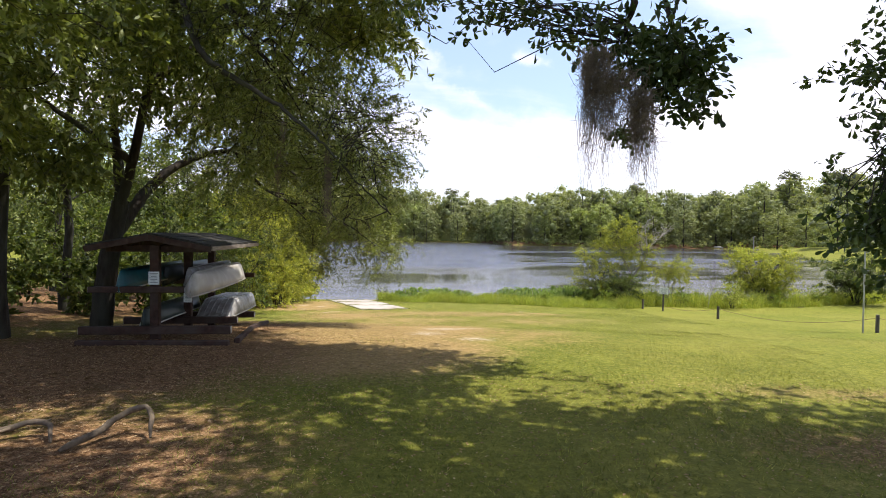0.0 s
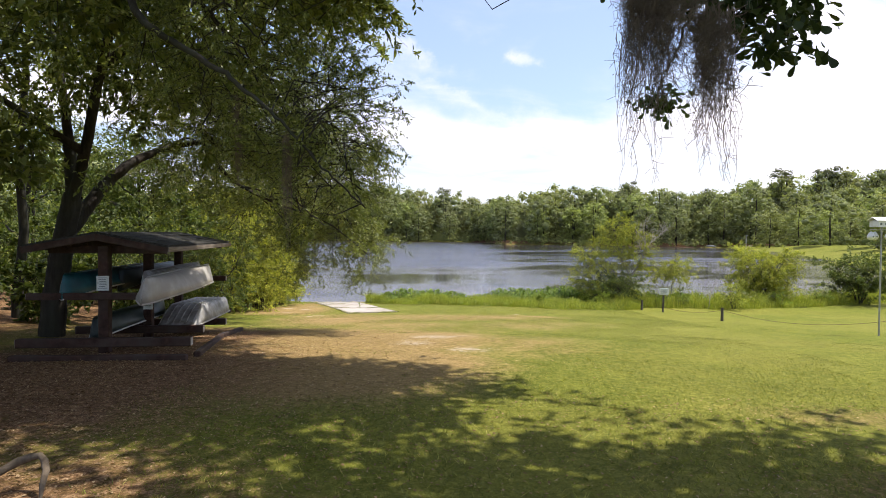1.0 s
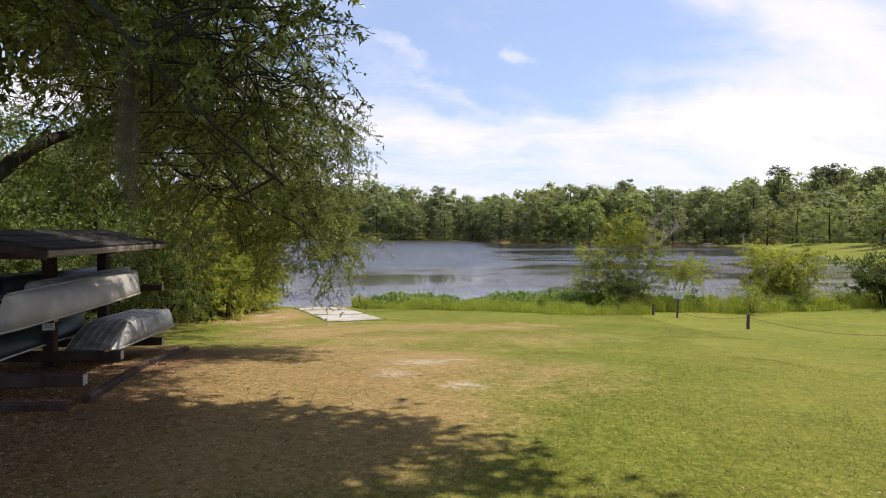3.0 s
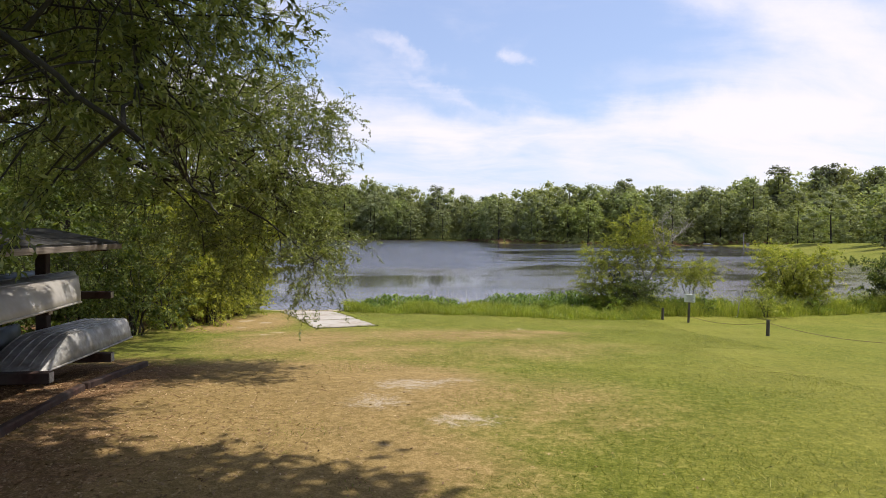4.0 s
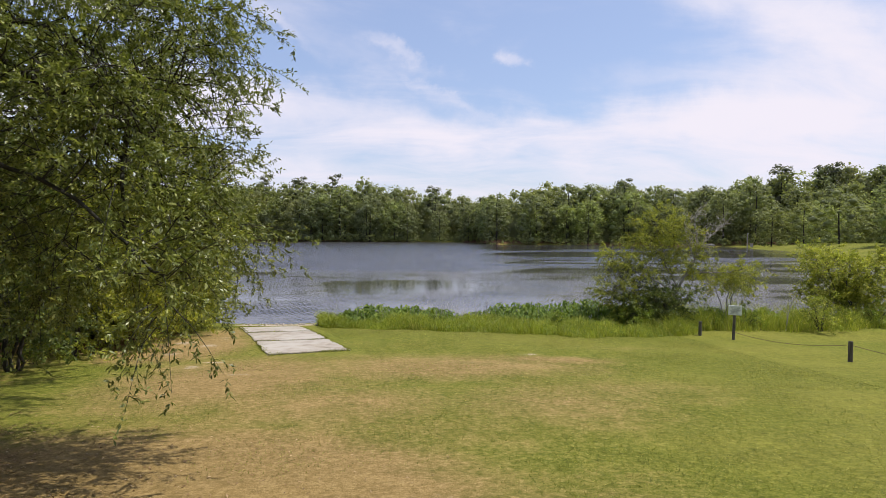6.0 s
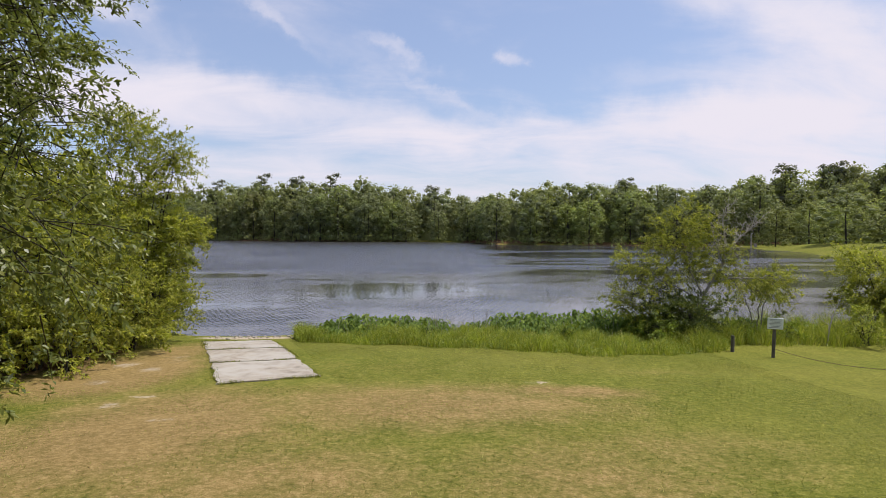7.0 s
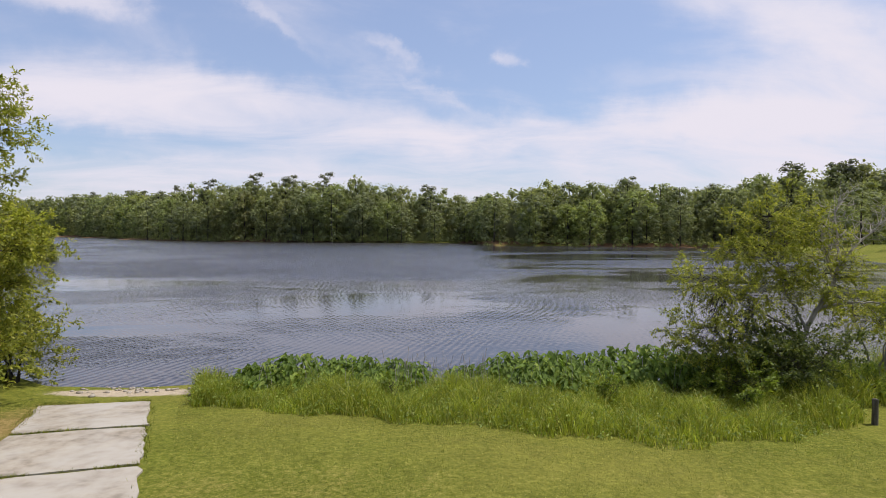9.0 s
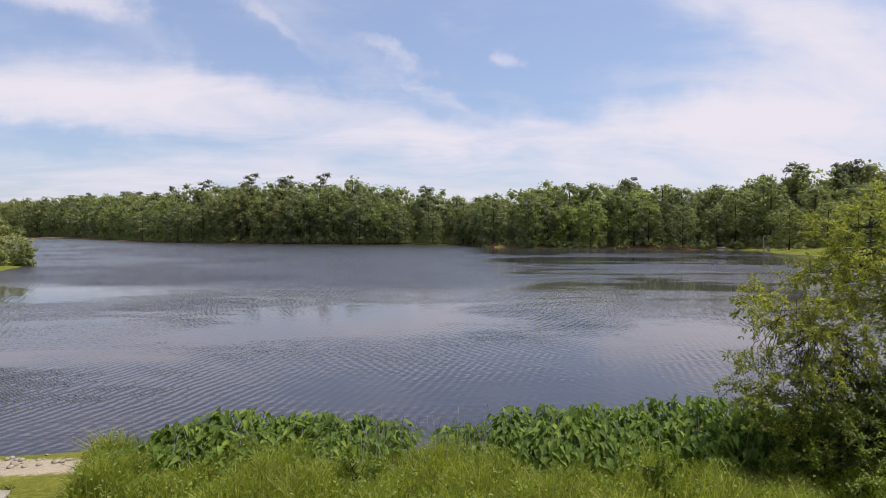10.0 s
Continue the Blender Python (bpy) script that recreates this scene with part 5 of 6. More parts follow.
    leafy = [tuple(np.array(lobe[:3]) * grown) + lobe[3:] for lobe in leafy]
    me, c, runs = spray_mesh("foliage", leafy, 620, rng, M_BUSHLEAF, 0.082, 0.032, 0.55, 7, 9, 0.35, 0.5, 0.5)
    piece("foliage", me, root)
    twig_part(root, tubes_mesh("twig_growth", runs + twig_runs(c, lines, rng, 0.6, 0.006), M_BARK, 3))


build_open_tree()
build_shrub("lakeside_shrub", 12.4, 41.0, 1.9, 1.7, 506, "low green leafy shrub at the foot of a small tree", "trees on the weedy bank", M_WOODLEAF,
            (640, 22), (0.10, 0.045), 7, spread=0.22)
build_shrub("lakeside_shrub", 11.0, 40.9, 1.1, 1.3, 507, "low green leafy shrub at the foot of a small tree", "trees on the weedy bank", M_HERB,
            (300, 22), (0.09, 0.042), 6, spread=0.2)
build_shrub("lakeside_willow", 16.3, 42.6, 3.6, 1.7, 502, "leaning small willow with thin yellow-green leaves", "trees on the weedy bank", M_BUSHLEAF,
            (150, 20), (0.12, 0.045), 3, bark=M_BARK_PALE, shell=0.6, spread=0.26,
            lobes=[(0.2, 0, 2.7, 1.1, 1.0, 0.4, 1.0), (-0.6, 0, 2.2, 0.8, 0.8, 0.3, 0.5), (1.0, 0, 2.1, 0.9, 0.8, 0.35, 0.7)])
build_shrub("lakeside_willow", 23.6, 44.4, 4.0, 2.2, 503, "rounded yellow-green bush standing in the bank weeds", "trees on the weedy bank", M_BUSHLEAF,
            (1150, 20), (0.14, 0.06), 8, shell=0.6)
build_shrub("lakeside_willow", 30.5, 44.0, 3.4, 2.6, 504, "grey-green rounded willow bush at the water", "trees on the weedy bank", M_WOODLEAF,
            (700, 22), (0.15, 0.065), 8, shell=0.55)
build_shrub("weedy_shrub", 19.8, 40.6, 1.5, 1.0, 505, "bright green low shrub among bank weeds", "trees on the weedy bank", M_REED, (160, 16), (0.10, 0.04), 5)


def build_dead_branch(x, y, h, seed):
    rng = np.random.default_rng(seed)
    root = thing("dead_branch", (x, y, ground_at(x, y)), "bleached bare dead branch sticking out of the weeds", "dead branch")
    lines = [smooth_line([(0, 0, -0.1), (0.15, 0, h * 0.5), (0.55, 0.05, h)], 8)]
    runs = [(lines[0], np.linspace(0.035, 0.008, 8))]
    for k in range(9):
        s = lines[0][2 + k % 6]
        e = s + np.array([rng.uniform(-0.6, 0.6), rng.uniform(-0.3, 0.3), rng.uniform(0.2, 0.6)])
        runs.append((smooth_line([s, (s + e) / 2 + rng.normal(0, 0.05, 3), e], 5), np.linspace(0.012, 0.004, 5)))
    piece("branch", tubes_mesh("branch", runs, M_DEAD, 5), root)


build_dead_branch(18.2, 40.6, 1.9, 7)

# ---- overhead oak at the right of the path ----


def build_right_oak():
    rng = np.random.default_rng(21)
    base = (9.5, 1.0)
    z = ground_at(*base)
    inv = np.array([*base, z])
    root = thing("oak_tree", (*base, z), "tall broad-leaved oak overhanging the lawn", "tree")
    limbs = [([(9.5, 1, z - 0.2), (9.4, 1, 5), (9.0, 1.2, 8.5), (8.5, 1.5, 12)], 0.36, 0.15),
             ([(9.1, 1.1, 7.5), (7.0, 2.5, 9.2), (4.6, 4.6, 9.4), (2.9, 5.8, 8.6), (2.1, 5.9, 7.2), (1.85, 5.95, 6.4)], 0.18, 0.012),
             ([(2.1, 5.9, 7.2), (2.25, 5.7, 6.4), (2.3, 5.6, 6.1), (2.35, 5.6, 5.85)], 0.022, 0.006),
             ([(2.9, 5.8, 8.6), (2.8, 6.8, 7.5), (2.55, 7.5, 6.5), (2.45, 7.7, 6.15)], 0.025, 0.006),
             ([(9.3, 1.0, 6.0), (7.2, 3.0, 7.4), (5.4, 5.0, 7.0), (4.5, 6.0, 5.8)], 0.14, 0.012),
             ([(8.9, 1.2, 9), (7.0, 4.5, 12), (4.5, 8.0, 13), (2.5, 11, 13), (-1, 12.5, 13)], 0.16, 0.03),
             ([(8.9, 1.2, 9), (9.5, 4.5, 12), (10, 8.0, 12.5)], 0.16, 0.03),
             ([(8.9, 1.2, 9), (6, -1, 12), (2, -2, 12.5), (-2, -1.5, 12)], 0.16, 0.03)]
    lines = [smooth_line(p, 8 * len(p), 0.02, rng) for p, _, _ in limbs]
    for k, (line, (_, r0, r1)) in enumerate(zip(lines, limbs)):
        piece("trunk" if k == 0 else "limb", tubes_mesh("limb", [(line - inv, np.linspace(r0, r1, len(line)))], M_BARK, 9), root)
    off = np.array([*inv, 0, 0, 0, 0])
    low = np.array([(2.2, 5.6, 6.2, 0.45, 0.38, 0.32, 1.7), (1.95, 5.85, 6.5, 0.65, 0.45, 0.33, 1.3), (1.05, 6.3, 6.8, 0.65, 0.55, 0.26, 0.9), (0.2, 6.7, 7.05, 0.5, 0.5, 0.2, 0.4),
                    (2.25, 5.65, 5.85, 0.25, 0.3, 0.2, 0.5), (2.45, 7.7, 5.96, 0.2, 0.2, 0.10, 0.25), (4.35, 6.0, 6.3, 0.5, 0.7, 0.7, 1.6), (4.9, 6.2, 7.0, 0.8, 0.7, 0.6, 1.2),
                    (4.4, 6.0, 5.2, 0.6, 0.6, 0.6, 1.5), (4.7, 6.0, 4.6, 0.45, 0.5, 0.45, 0.9), (4.15, 6.0, 4.85, 0.42, 0.5, 0.38, 1.0)])
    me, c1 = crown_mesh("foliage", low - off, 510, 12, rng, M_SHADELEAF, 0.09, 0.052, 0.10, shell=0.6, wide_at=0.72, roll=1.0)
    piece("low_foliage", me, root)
    # the high crown: it shades the near lawn
    high = np.array([(1.9, 12.2, 12.9, 4.4, 3.0, 0.8, 3.2), (-2.5, 12.0, 13.2, 3.2, 3.0, 0.8, 1.6), (9.0, 7.2, 12.6, 4.6, 3.4, 1.2, 3), (14, 7.0, 12.4, 4, 3.6, 1.3, 2), (4.0, 7.0, 12.6, 3.6, 3.4, 1.0, 1.7),
                     (7.5, 2, 12, 4, 4, 2, 2.2), (2.5, 2, 12.5, 4, 4, 1.5, 1.8), (0, -3, 12.5, 4, 4, 1.5, 2), (-1.5, 6.5, 12.6, 3.2, 3.0, 1.0, 0.9),
                     (10.5, 0.5, 12, 4, 4, 2.5, 2.5), (5, -3, 12, 4, 4, 2, 2), (0.6, 12.7, 11.6, 3.0, 1.9, 0.8, 1.8), (-2.2, 12.6, 11.8, 2.6, 1.9, 0.8, 1.5)])
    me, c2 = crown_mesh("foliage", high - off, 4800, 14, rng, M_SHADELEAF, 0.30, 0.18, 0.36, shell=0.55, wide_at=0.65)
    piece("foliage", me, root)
    tw = twig_runs(c1, [l - inv for l in lines], rng, 0.6, 0.006) + twig_runs(c2, [l - inv for l in lines], rng, 0.2)
    twig_part(root, tubes_mesh("twig_growth", tw, M_BARK, 3))


build_right_oak()


def build_moss(x, y, z, length, spread, strands, seed):
    """Spanish moss: many thin curling strands hung from one stretch of twig."""
    rng = np.random.default_rng(seed)
    root = thing("spanish_moss", (x, y, z), "grey-brown Spanish moss hanging in long ragged strands", "moss", "hanging moss")
    tress = [[] for _ in range(6)]
    for k in range(int(strands * 1.6)):
        runs = tress[k % 6]
        s = rng.normal(0, spread * 0.5, 2) + spread * np.array([1.2 * math.cos(k % 6 * 1.05), 1.2 * math.sin(k % 6 * 1.05)])
        top = -abs(rng.normal(0, 0.22)) * length
        l = length * (0.2 + 0.8 * rng.uniform(0, 1) ** 2.0) * (1 - 0.12 * (k % 6 % 3)) * max(0.25, 1 - (np.hypot(*s) / (3.6 * spread)) ** 2)
        n = 11
        t = np.linspace(0, 1, n)
        w = np.cumsum(rng.normal(0, 0.011, (n, 2)), axis=0) + rng.normal(0, 0.006, (n, 2))
        hub = spread * np.array([1.5 * math.cos(k % 3 * 2.1), 1.5 * math.sin(k % 3 * 2.1)])
        pts = np.stack([s[0] + (hub[0] - s[0]) * 0.8 * t + w[:, 0], s[1] + (hub[1] - s[1]) * 0.8 * t + w[:, 1], top - l * t], -1)
        runs.append((pts, np.linspace(0.0021, 0.0009, n)))
        for q in range(4):
            i = rng.integers(1, n - 1)
            d = rng.normal(0, 0.026, 3); d[2] = -abs(d[2]) * 0.6
            runs.append((np.array([pts[i], pts[i] + d * 0.6 + rng.normal(0, 0.008, 3), pts[i] + d * 1.2 + rng.normal(0, 0.01, 3)]), np.array([0.0016, 0.0012, 0.0007])))
    for runs in tress:
        piece("tress", tubes_mesh("tress", runs, M_MOSS, 3), root)


build_moss(1.51, 5.5, 6.31, 1.1, 0.08, 260, 31)
build_moss(1.84, 5.38, 5.94, 0.8, 0.07, 190, 32)
build_moss(1.67, 5.45, 6.12, 0.74, 0.12, 170, 33)
build_moss(-1.4, 9.5, 5.95, 1.4, 0.02, 60, 34)
build_moss(-2.3, 10.4, 6.6, 0.8, 0.025, 30, 35)
build_moss(-2.9, 12.3, 6.4, 1.2, 0.04, 45, 36)

# ---- bank weeds ----
WEED_X = [-4.2, -3.4, -0.3, 3.0, 5.3, 7.4, 10.1, 12.6, 13.8, 16.0, 20.7, 26.3, 34.0, 45.0]
WEED_Y = [41.9, 40.2, 39.0, 37.9, 36.9, 36.3, 37.0, 38.4, 40.0, 40.0, 40.2, 42.0, 45.0, 54.0]


def build_weeds():
    rng = np.random.default_rng(41)
    n = 88000
    x = np.concatenate([rng.uniform(-4.0, 14.5, int(n * 0.72)), rng.uniform(13, 36, n - int(n * 0.72))])
    front = np.interp(x, WEED_X, WEED_Y) + 0.16 * np.sin(2.3 * x) + 0.1 * np.sin(6.1 * x)
    back = np.interp(x, [-4.2, -3.0, 0, 11, 13, 26, 45], [42.6, 42.9, 42.2, 42.0, 44.2, 44.6, 56])
    y = front + (back - front) * rng.uniform(0, 1, n) ** 0.85
    keep = (y < back) & (back - front > 0.2)
    x, y, front = x[keep], y[keep], front[keep]
    n = len(x)
    h = (0.16 + 0.34 * rng.uniform(0, 1, n) ** 1.6) * np.clip(0.5 + (y - front) / 1.2, 0.5, 1.1) * (1 + 0.3 * np.sin(1.7 * x + 0.8 * y) + 0.25 * np.sin(4.3 * x - 2.1 * y)) * np.interp(x, [11, 14], [1.0, 1.9])
    base = np.stack([x, y, ground_z(x, y) - 0.02], -1)
    lean = rng.normal(0, 0.42, (n, 2)) * h[:, None]
    w = 0.0075 * rng.uniform(0.6, 1.7, n)
    a = rng.uniform(0, 6.283, n)
    side = np.stack([np.cos(a) * w, np.sin(a) * w, 0 * a], -1)
    mid = base + np.stack([lean[:, 0] * 0.3, lean[:, 1] * 0.3, h * 0.6], -1)
    tip = base + np.stack([lean[:, 0], lean[:, 1], h], -1)
    v = np.stack([base - side, base + side, mid + side * 0.8, tip, mid - side * 0.8], 1).reshape(-1, 3)
    i = np.arange(n)[:, None] * 5
    f = np.concatenate([i + [0, 1, 2], i + [0, 2, 4], i + [4, 2, 3]], 0)
    me = mesh_of("weeds", v, f, M_REED)
    # dry seed stalks standing over the rest
    m = 90
    sx = np.concatenate([rng.uniform(1.6, 4.2, 45), rng.uniform(-3.5, 11, 45)])
    sy = rng.uniform(41.0, 42.4, m)
    stalks = []
    for x1, y1 in zip(sx, sy):
        z1, t1 = ground_at(x1, y1), rng.uniform(0.6, 1.25)
        d1 = rng.normal(0, 0.16, 2)
        stalks.append((np.array([[x1, y1, z1 - 0.05], [x1 + d1[0] * 0.4, y1 + d1[1] * 0.4, z1 + t1 * 0.6], [x1 + d1[0], y1 + d1[1], z1 + t1]]), np.array([0.004, 0.0035, 0.006])))
    tagged(piece("seed_stalks", tubes_mesh("seed_stalks", stalks, M_DEAD, 4)), "thin dry seed stalks rising over the bank weeds", "weeds", kind="stuff")
    # broad-leaved weeds among the grass
    m = 36000
    pick = rng.integers(0, n, m)
    at = base[pick] + np.stack([rng.normal(0, 0.08, m), rng.normal(0, 0.08, m), h[pick] * rng.uniform(0.3, 1.05, m)], -1)
    ahead = unit(rng.normal(0, 1, (m, 3)) * np.array([1, 1, 0.45]))
    lv, lf = leaf_arrays(at, ahead, rng, 0.085, 0.04, 0.5)
    tagged(piece("bank_herbs", mesh_of("bank_herbs", lv, lf, M_HERB)), "leafy green herbs among the tall bank grass", "weeds", kind="stuff")
    tagged(piece("bank_weeds", me), "tall bright green grass and weeds along the bank", "tall grass", kind="stuff")


build_weeds()
for i, (x, y, h, r) in enumerate([(7.2, 40.1, 0.75, 0.4), (10.6, 39.6, 0.6, 0.35), (1.6, 40.4, 0.55, 0.3), (16.6, 41.2, 1.1, 0.7), (23.5, 41.8, 1.2, 0.9), (27, 43, 1.4, 1.0), (14.9, 41.0, 1.0, 0.6)]):
    build_shrub("weedy_shrub", x, y, h, r, 520 + i, "bright green leafy weed standing in the bank grass", "leafy weeds on the bank", M_HERB, (40 + int(60 * r), 14), (0.085, 0.04), 4, spread=0.1)


def taro_leaf():
    """A hanging heart-shaped leaf, its stalk at the origin, its tip along +y."""
    half = [(0.0, -0.02), (0.09, -0.19), (0.155, -0.15), (0.17, 0.04), (0.13, 0.25), (0.06, 0.46), (0.0, 0.64)]
    V = [(0, y, -0.16 * y * y - 0.03) for _, y in half]
    R = [(x, y, -0.16 * y * y + 0.30 * x - 0.9 * x * x) for x, y in half[1:-1]]
    Lf = [(-x, y, z) for x, y, z in R]
    verts = V + R + Lf
    F = []
    for k in range(len(R) - 1):
        F.append((k + 1, 7 + k, 8 + k, k + 2))
        F.append((k + 1, k + 2, 12 + k + 1, 12 + k))
    F += [(0, 7, 1, 1), (0, 1, 12, 12), (5, 11, 6, 6), (5, 6, 16, 16)]
    me = bpy.data.meshes.new("leaf")
    me.from_pydata(verts, [], [tuple(dict.fromkeys(f)) for f in F])
    me.materials.append(M_TARO)
    me.update()
    return me


def build_taro():
    rng = np.random.default_rng(51)
    leaf = taro_leaf()
    lv = np.array([v.co for v in leaf.vertices])
    tri = np.array([q for p in leaf.polygons for q in ([tuple(p.vertices)] if len(p.vertices) == 3 else
                    [(p.vertices[0], p.vertices[1], p.vertices[2]), (p.vertices[0], p.vertices[2], p.vertices[3])])])
    spots = [(x, 43.3) for x in np.r_[np.arange(-2.9, 2.6, 0.62), np.arange(3.9, 12.2, 0.62), np.arange(12.6, 19, 1.2)]]
    spots += [(x, 42.55) for x in np.r_[np.arange(-3.2, 2.3, 0.62), np.arange(4.1, 12.0, 0.62)]]
    spots += [(x, 41.8) for x in np.r_[np.arange(-1.8, 1.8, 0.8), np.arange(4.4, 11.5, 0.8)]]
    for x, y in spots:
        x, y = x + rng.uniform(-0.2, 0.2), y + rng.uniform(-0.25, 0.25) - (0.3 if x < -2 else 0)
        drop = 0.18 * (43.3 - y)
        top = float(np.interp(x, [-3, -1.6, -0.4, 0.4, 1.5, 2.7, 3.6, 4.6, 6.0, 7.0, 8.2, 9.2, 10.2, 12, 19],
                              [0.75, 1.05, 0.85, 1.05, 0.85, 0.75, 0.6, 1.0, 1.25, 1.0, 1.15, 1.35, 1.2, 1.0, 0.8])) - drop
        z = ground_at(x, y)
        root = thing("elephant_ear_plant", (x, y, z), "clump of large drooping green elephant-ear leaves", "plant", "elephant-ear plants at the water")
        V, F, stems = [], [], []
        for k in range(116):
            a = rng.uniform(0, 6.283)
            rr = rng.uniform(0, 0.7) ** 0.8
            hh = (top - z) * (1 - 0.55 * rr * rr) * rng.uniform(0.45, 1.0)
            p = Vector((rr * math.cos(a), rr * math.sin(a) * 0.9 - 0.25, hh))
            s = rng.uniform(0.19, 0.38)
            # tips hang outwards, towards the open lawn more often than not
            face = math.degrees(math.atan2(-(p.x), p.y - 0.2)) + rng.normal(0, 45)
            m = pose(p.x, p.y, p.z, rng.uniform(-66, -5), rng.uniform(-26, 26), face) @ Matrix.Scale(s, 4)
            if k < 4:
                ob = piece("leaf", leaf, root, m=m)
            else:
                M = np.array(m)
                V.append(lv @ M[:3, :3].T + M[:3, 3]); F.append(tri + len(lv) * (len(V) - 1))
            if k % 4 == 0:
                stems.append((np.array([[p.x * 0.2, p.y * 0.2, -0.05], [p.x * 0.7, p.y * 0.7, hh * 0.6], list(p)]), np.array([0.014, 0.011, 0.007])))
        piece("foliage", mesh_of("foliage", np.concatenate(V), np.concatenate(F), M_TARO), root)
        tagged(piece("stalk_growth", tubes_mesh("stalk_growth", stems, M_TARO, 4), root), kind="stuff")


build_taro()

# ---- posts, rope, sign, bird house ----


def build_post(x, y, h, label="short weathered round wooden post holding a rope"):
    z = ground_at(x, y)
    root = thing("rope_post", (x, y, z), label, "post", "rope posts")
    bm = bmesh.new()
    bmesh.ops.create_cone(bm, cap_ends=True, segments=14, radius1=0.072, radius2=0.066, depth=h + 0.2)
    bmesh.ops.bevel(bm, geom=[e for e in bm.edges if all(v.co.z > 0 for v in e.verts)], offset=0.012, segments=2, affect="EDGES")
    bmesh.ops.translate(bm, vec=(0, 0, h / 2 - 0.1), verts=bm.verts)
    part("post", bm, M_POST, root)
    return Vector((x, y, z + h * 0.82))


tops = [build_post(13.15, 38.6, 0.62), build_post(14.56, 31.3, 0.66), build_post(17.8, 24.5, 0.72)]
tops.append(Vector((21.5, 18.0, ground_at(21.5, 18.0) + 0.6)))
build_post(21.5, 18.0, 0.72)
tops[0] = Vector((13.98, 37.25, ground_at(13.98, 37.25) + 0.32))     # tied low on the sign's post
for a, b, sag in zip(tops[:-1], tops[1:], (0.20, 0.40, 0.38)):
    root = thing("rope", a, "thin brown rope sagging between posts", "rope", "ropes between posts")
    t = np.linspace(0, 1, 25)[:, None]
    pts = (1 - t) * np.zeros(3) + t * np.array(b - a) - sag * 4 * t * (1 - t) * np.array([[0, 0, 1.0]])
    piece("rope", tubes_mesh("rope", [(pts, np.full(25, 0.009))], M_ROPE, 6), root)


def build_sign(x, y):
    z = ground_at(x, y)
    root = thing("park_sign", (x, y, z), "small white notice board on a wooden post", "sign")
    root.matrix_basis = pose(x, y, z, 0, 1.5, -14)
    part("post", box_bm((0.1, 0.1, 1.3), (0, 0, 0.5), 0.012), M_POST, root)
    board = part("board", box_bm((0.52, 0.03, 0.40), (0, -0.07, 1.24), 0.008), M_PAPER, root, "white board")
    for k in range(7):
        part("print_line", box_bm((0.40 - 0.06 * (k % 3), 0.004, 0.016), (0, -0.087, 1.385 - 0.048 * k), 0), M_INK, board)


build_sign(13.95, 37.3)


def build_bird_house(x, y):
    z = ground_at(x, y)
    root = thing("martin_house", (x, y, z), "white purple-martin house with hanging gourds on a pole", "bird house")
    h = 4.35
    piece("pole", tubes_mesh("pole", [([(0, 0, -0.2), (0, 0, h * 0.5), (0, 0, h)], [0.032, 0.03, 0.028])], M_STEEL, 10), root)
    house = part("house", box_bm((0.62, 0.45, 0.24), (0, 0, h - 0.14), 0.01), M_WHITE, root)
    for k in range(3):
        part("doorway", box_bm((0.07, 0.012, 0.08), (-0.19 + 0.19 * k, -0.226, h - 0.15), 0.004), M_INK, house, "dark entrance hole")
    for s in (-1, 1):
        part("roof", box_bm((0.76, 0.32, 0.02), bevel=0.004), M_WHITE, root, m=Matrix.Translation((0, s * 0.13, h + 0.04)) @ Matrix.Rotation(-s * 0.45, 4, "X"))
    part("arm", box_bm((0.9, 0.03, 0.03), (0, 0, h - 0.36), 0.004), M_STEEL, root)
    for dx, dy in ((-0.4, 0), (0.4, 0), (-0.18, 0.1), (0.2, -0.1)):
        bm = bmesh.new()
        bmesh.ops.create_uvsphere(bm, u_segments=14, v_segments=10, radius=0.13)
        for v in bm.verts:
            k = max(0.0, v.co.z)
            v.co.x *= 1 - 3.2 * k; v.co.y *= 1 - 3.2 * k
            v.co.z += 0.5 * k
        bmesh.ops.translate(bm, vec=(dx, dy, h - 0.62), verts=bm.verts)
        g = part("gourd", bm, M_WHITE, root, "white plastic nesting gourd", smooth=True)
        bm = bmesh.new()
        bmesh.ops.create_cone(bm, cap_ends=True, segments=10, radius1=0.028, radius2=0.028, depth=0.02, matrix=Matrix.Rotation(radians(90), 4, "X"))
        bmesh.ops.translate(bm, vec=(dx, dy - 0.128, h - 0.62), verts=bm.verts)
        part("entrance", bm, M_INK, g, "dark round entrance")


build_bird_house(17.15, 24.4)

# ---- fallen branches in the foreground ----


def build_log(pts, r0, r1, seed, side=()):
    rng = np.random.default_rng(seed)
    x, y = pts[0][:2]
    root = thing("fallen_branch", (x, y, ground_at(x, y)), "curved fallen branch lying on leaf litter", "branch", "fallen branches")
    org = np.array([x, y, ground_at(x, y)])
    line = smooth_line([(px, py, ground_at(px, py) + pz) for px, py, pz in pts], 14, 0.006, rng) - org
    runs = [(line, np.linspace(r0, r1, 14) * (1 + rng.normal(0, 0.09, 14)) * np.r_[0.55, 0.9, np.ones(10), 0.9, 0.5])]
    for k in side:
        e = line[k] + rng.normal(0, 0.12, 3) * np.array([1, 1, 0.3]) + np.array([0, 0, 0.03])
        runs.append((np.array([line[k], (line[k] + e) / 2, e]), np.array([r1, r1 * 0.7, r1 * 0.4])))
    piece("branch", tubes_mesh("branch", runs, M_FALLEN, 8), root)


build_log([(-3.75, 6.95, 0.03), (-3.55, 7.25, 0.12), (-3.35, 7.55, 0.26), (-3.1, 7.6, 0.30), (-2.95, 7.3, 0.05)], 0.042, 0.028, 61, (4,))
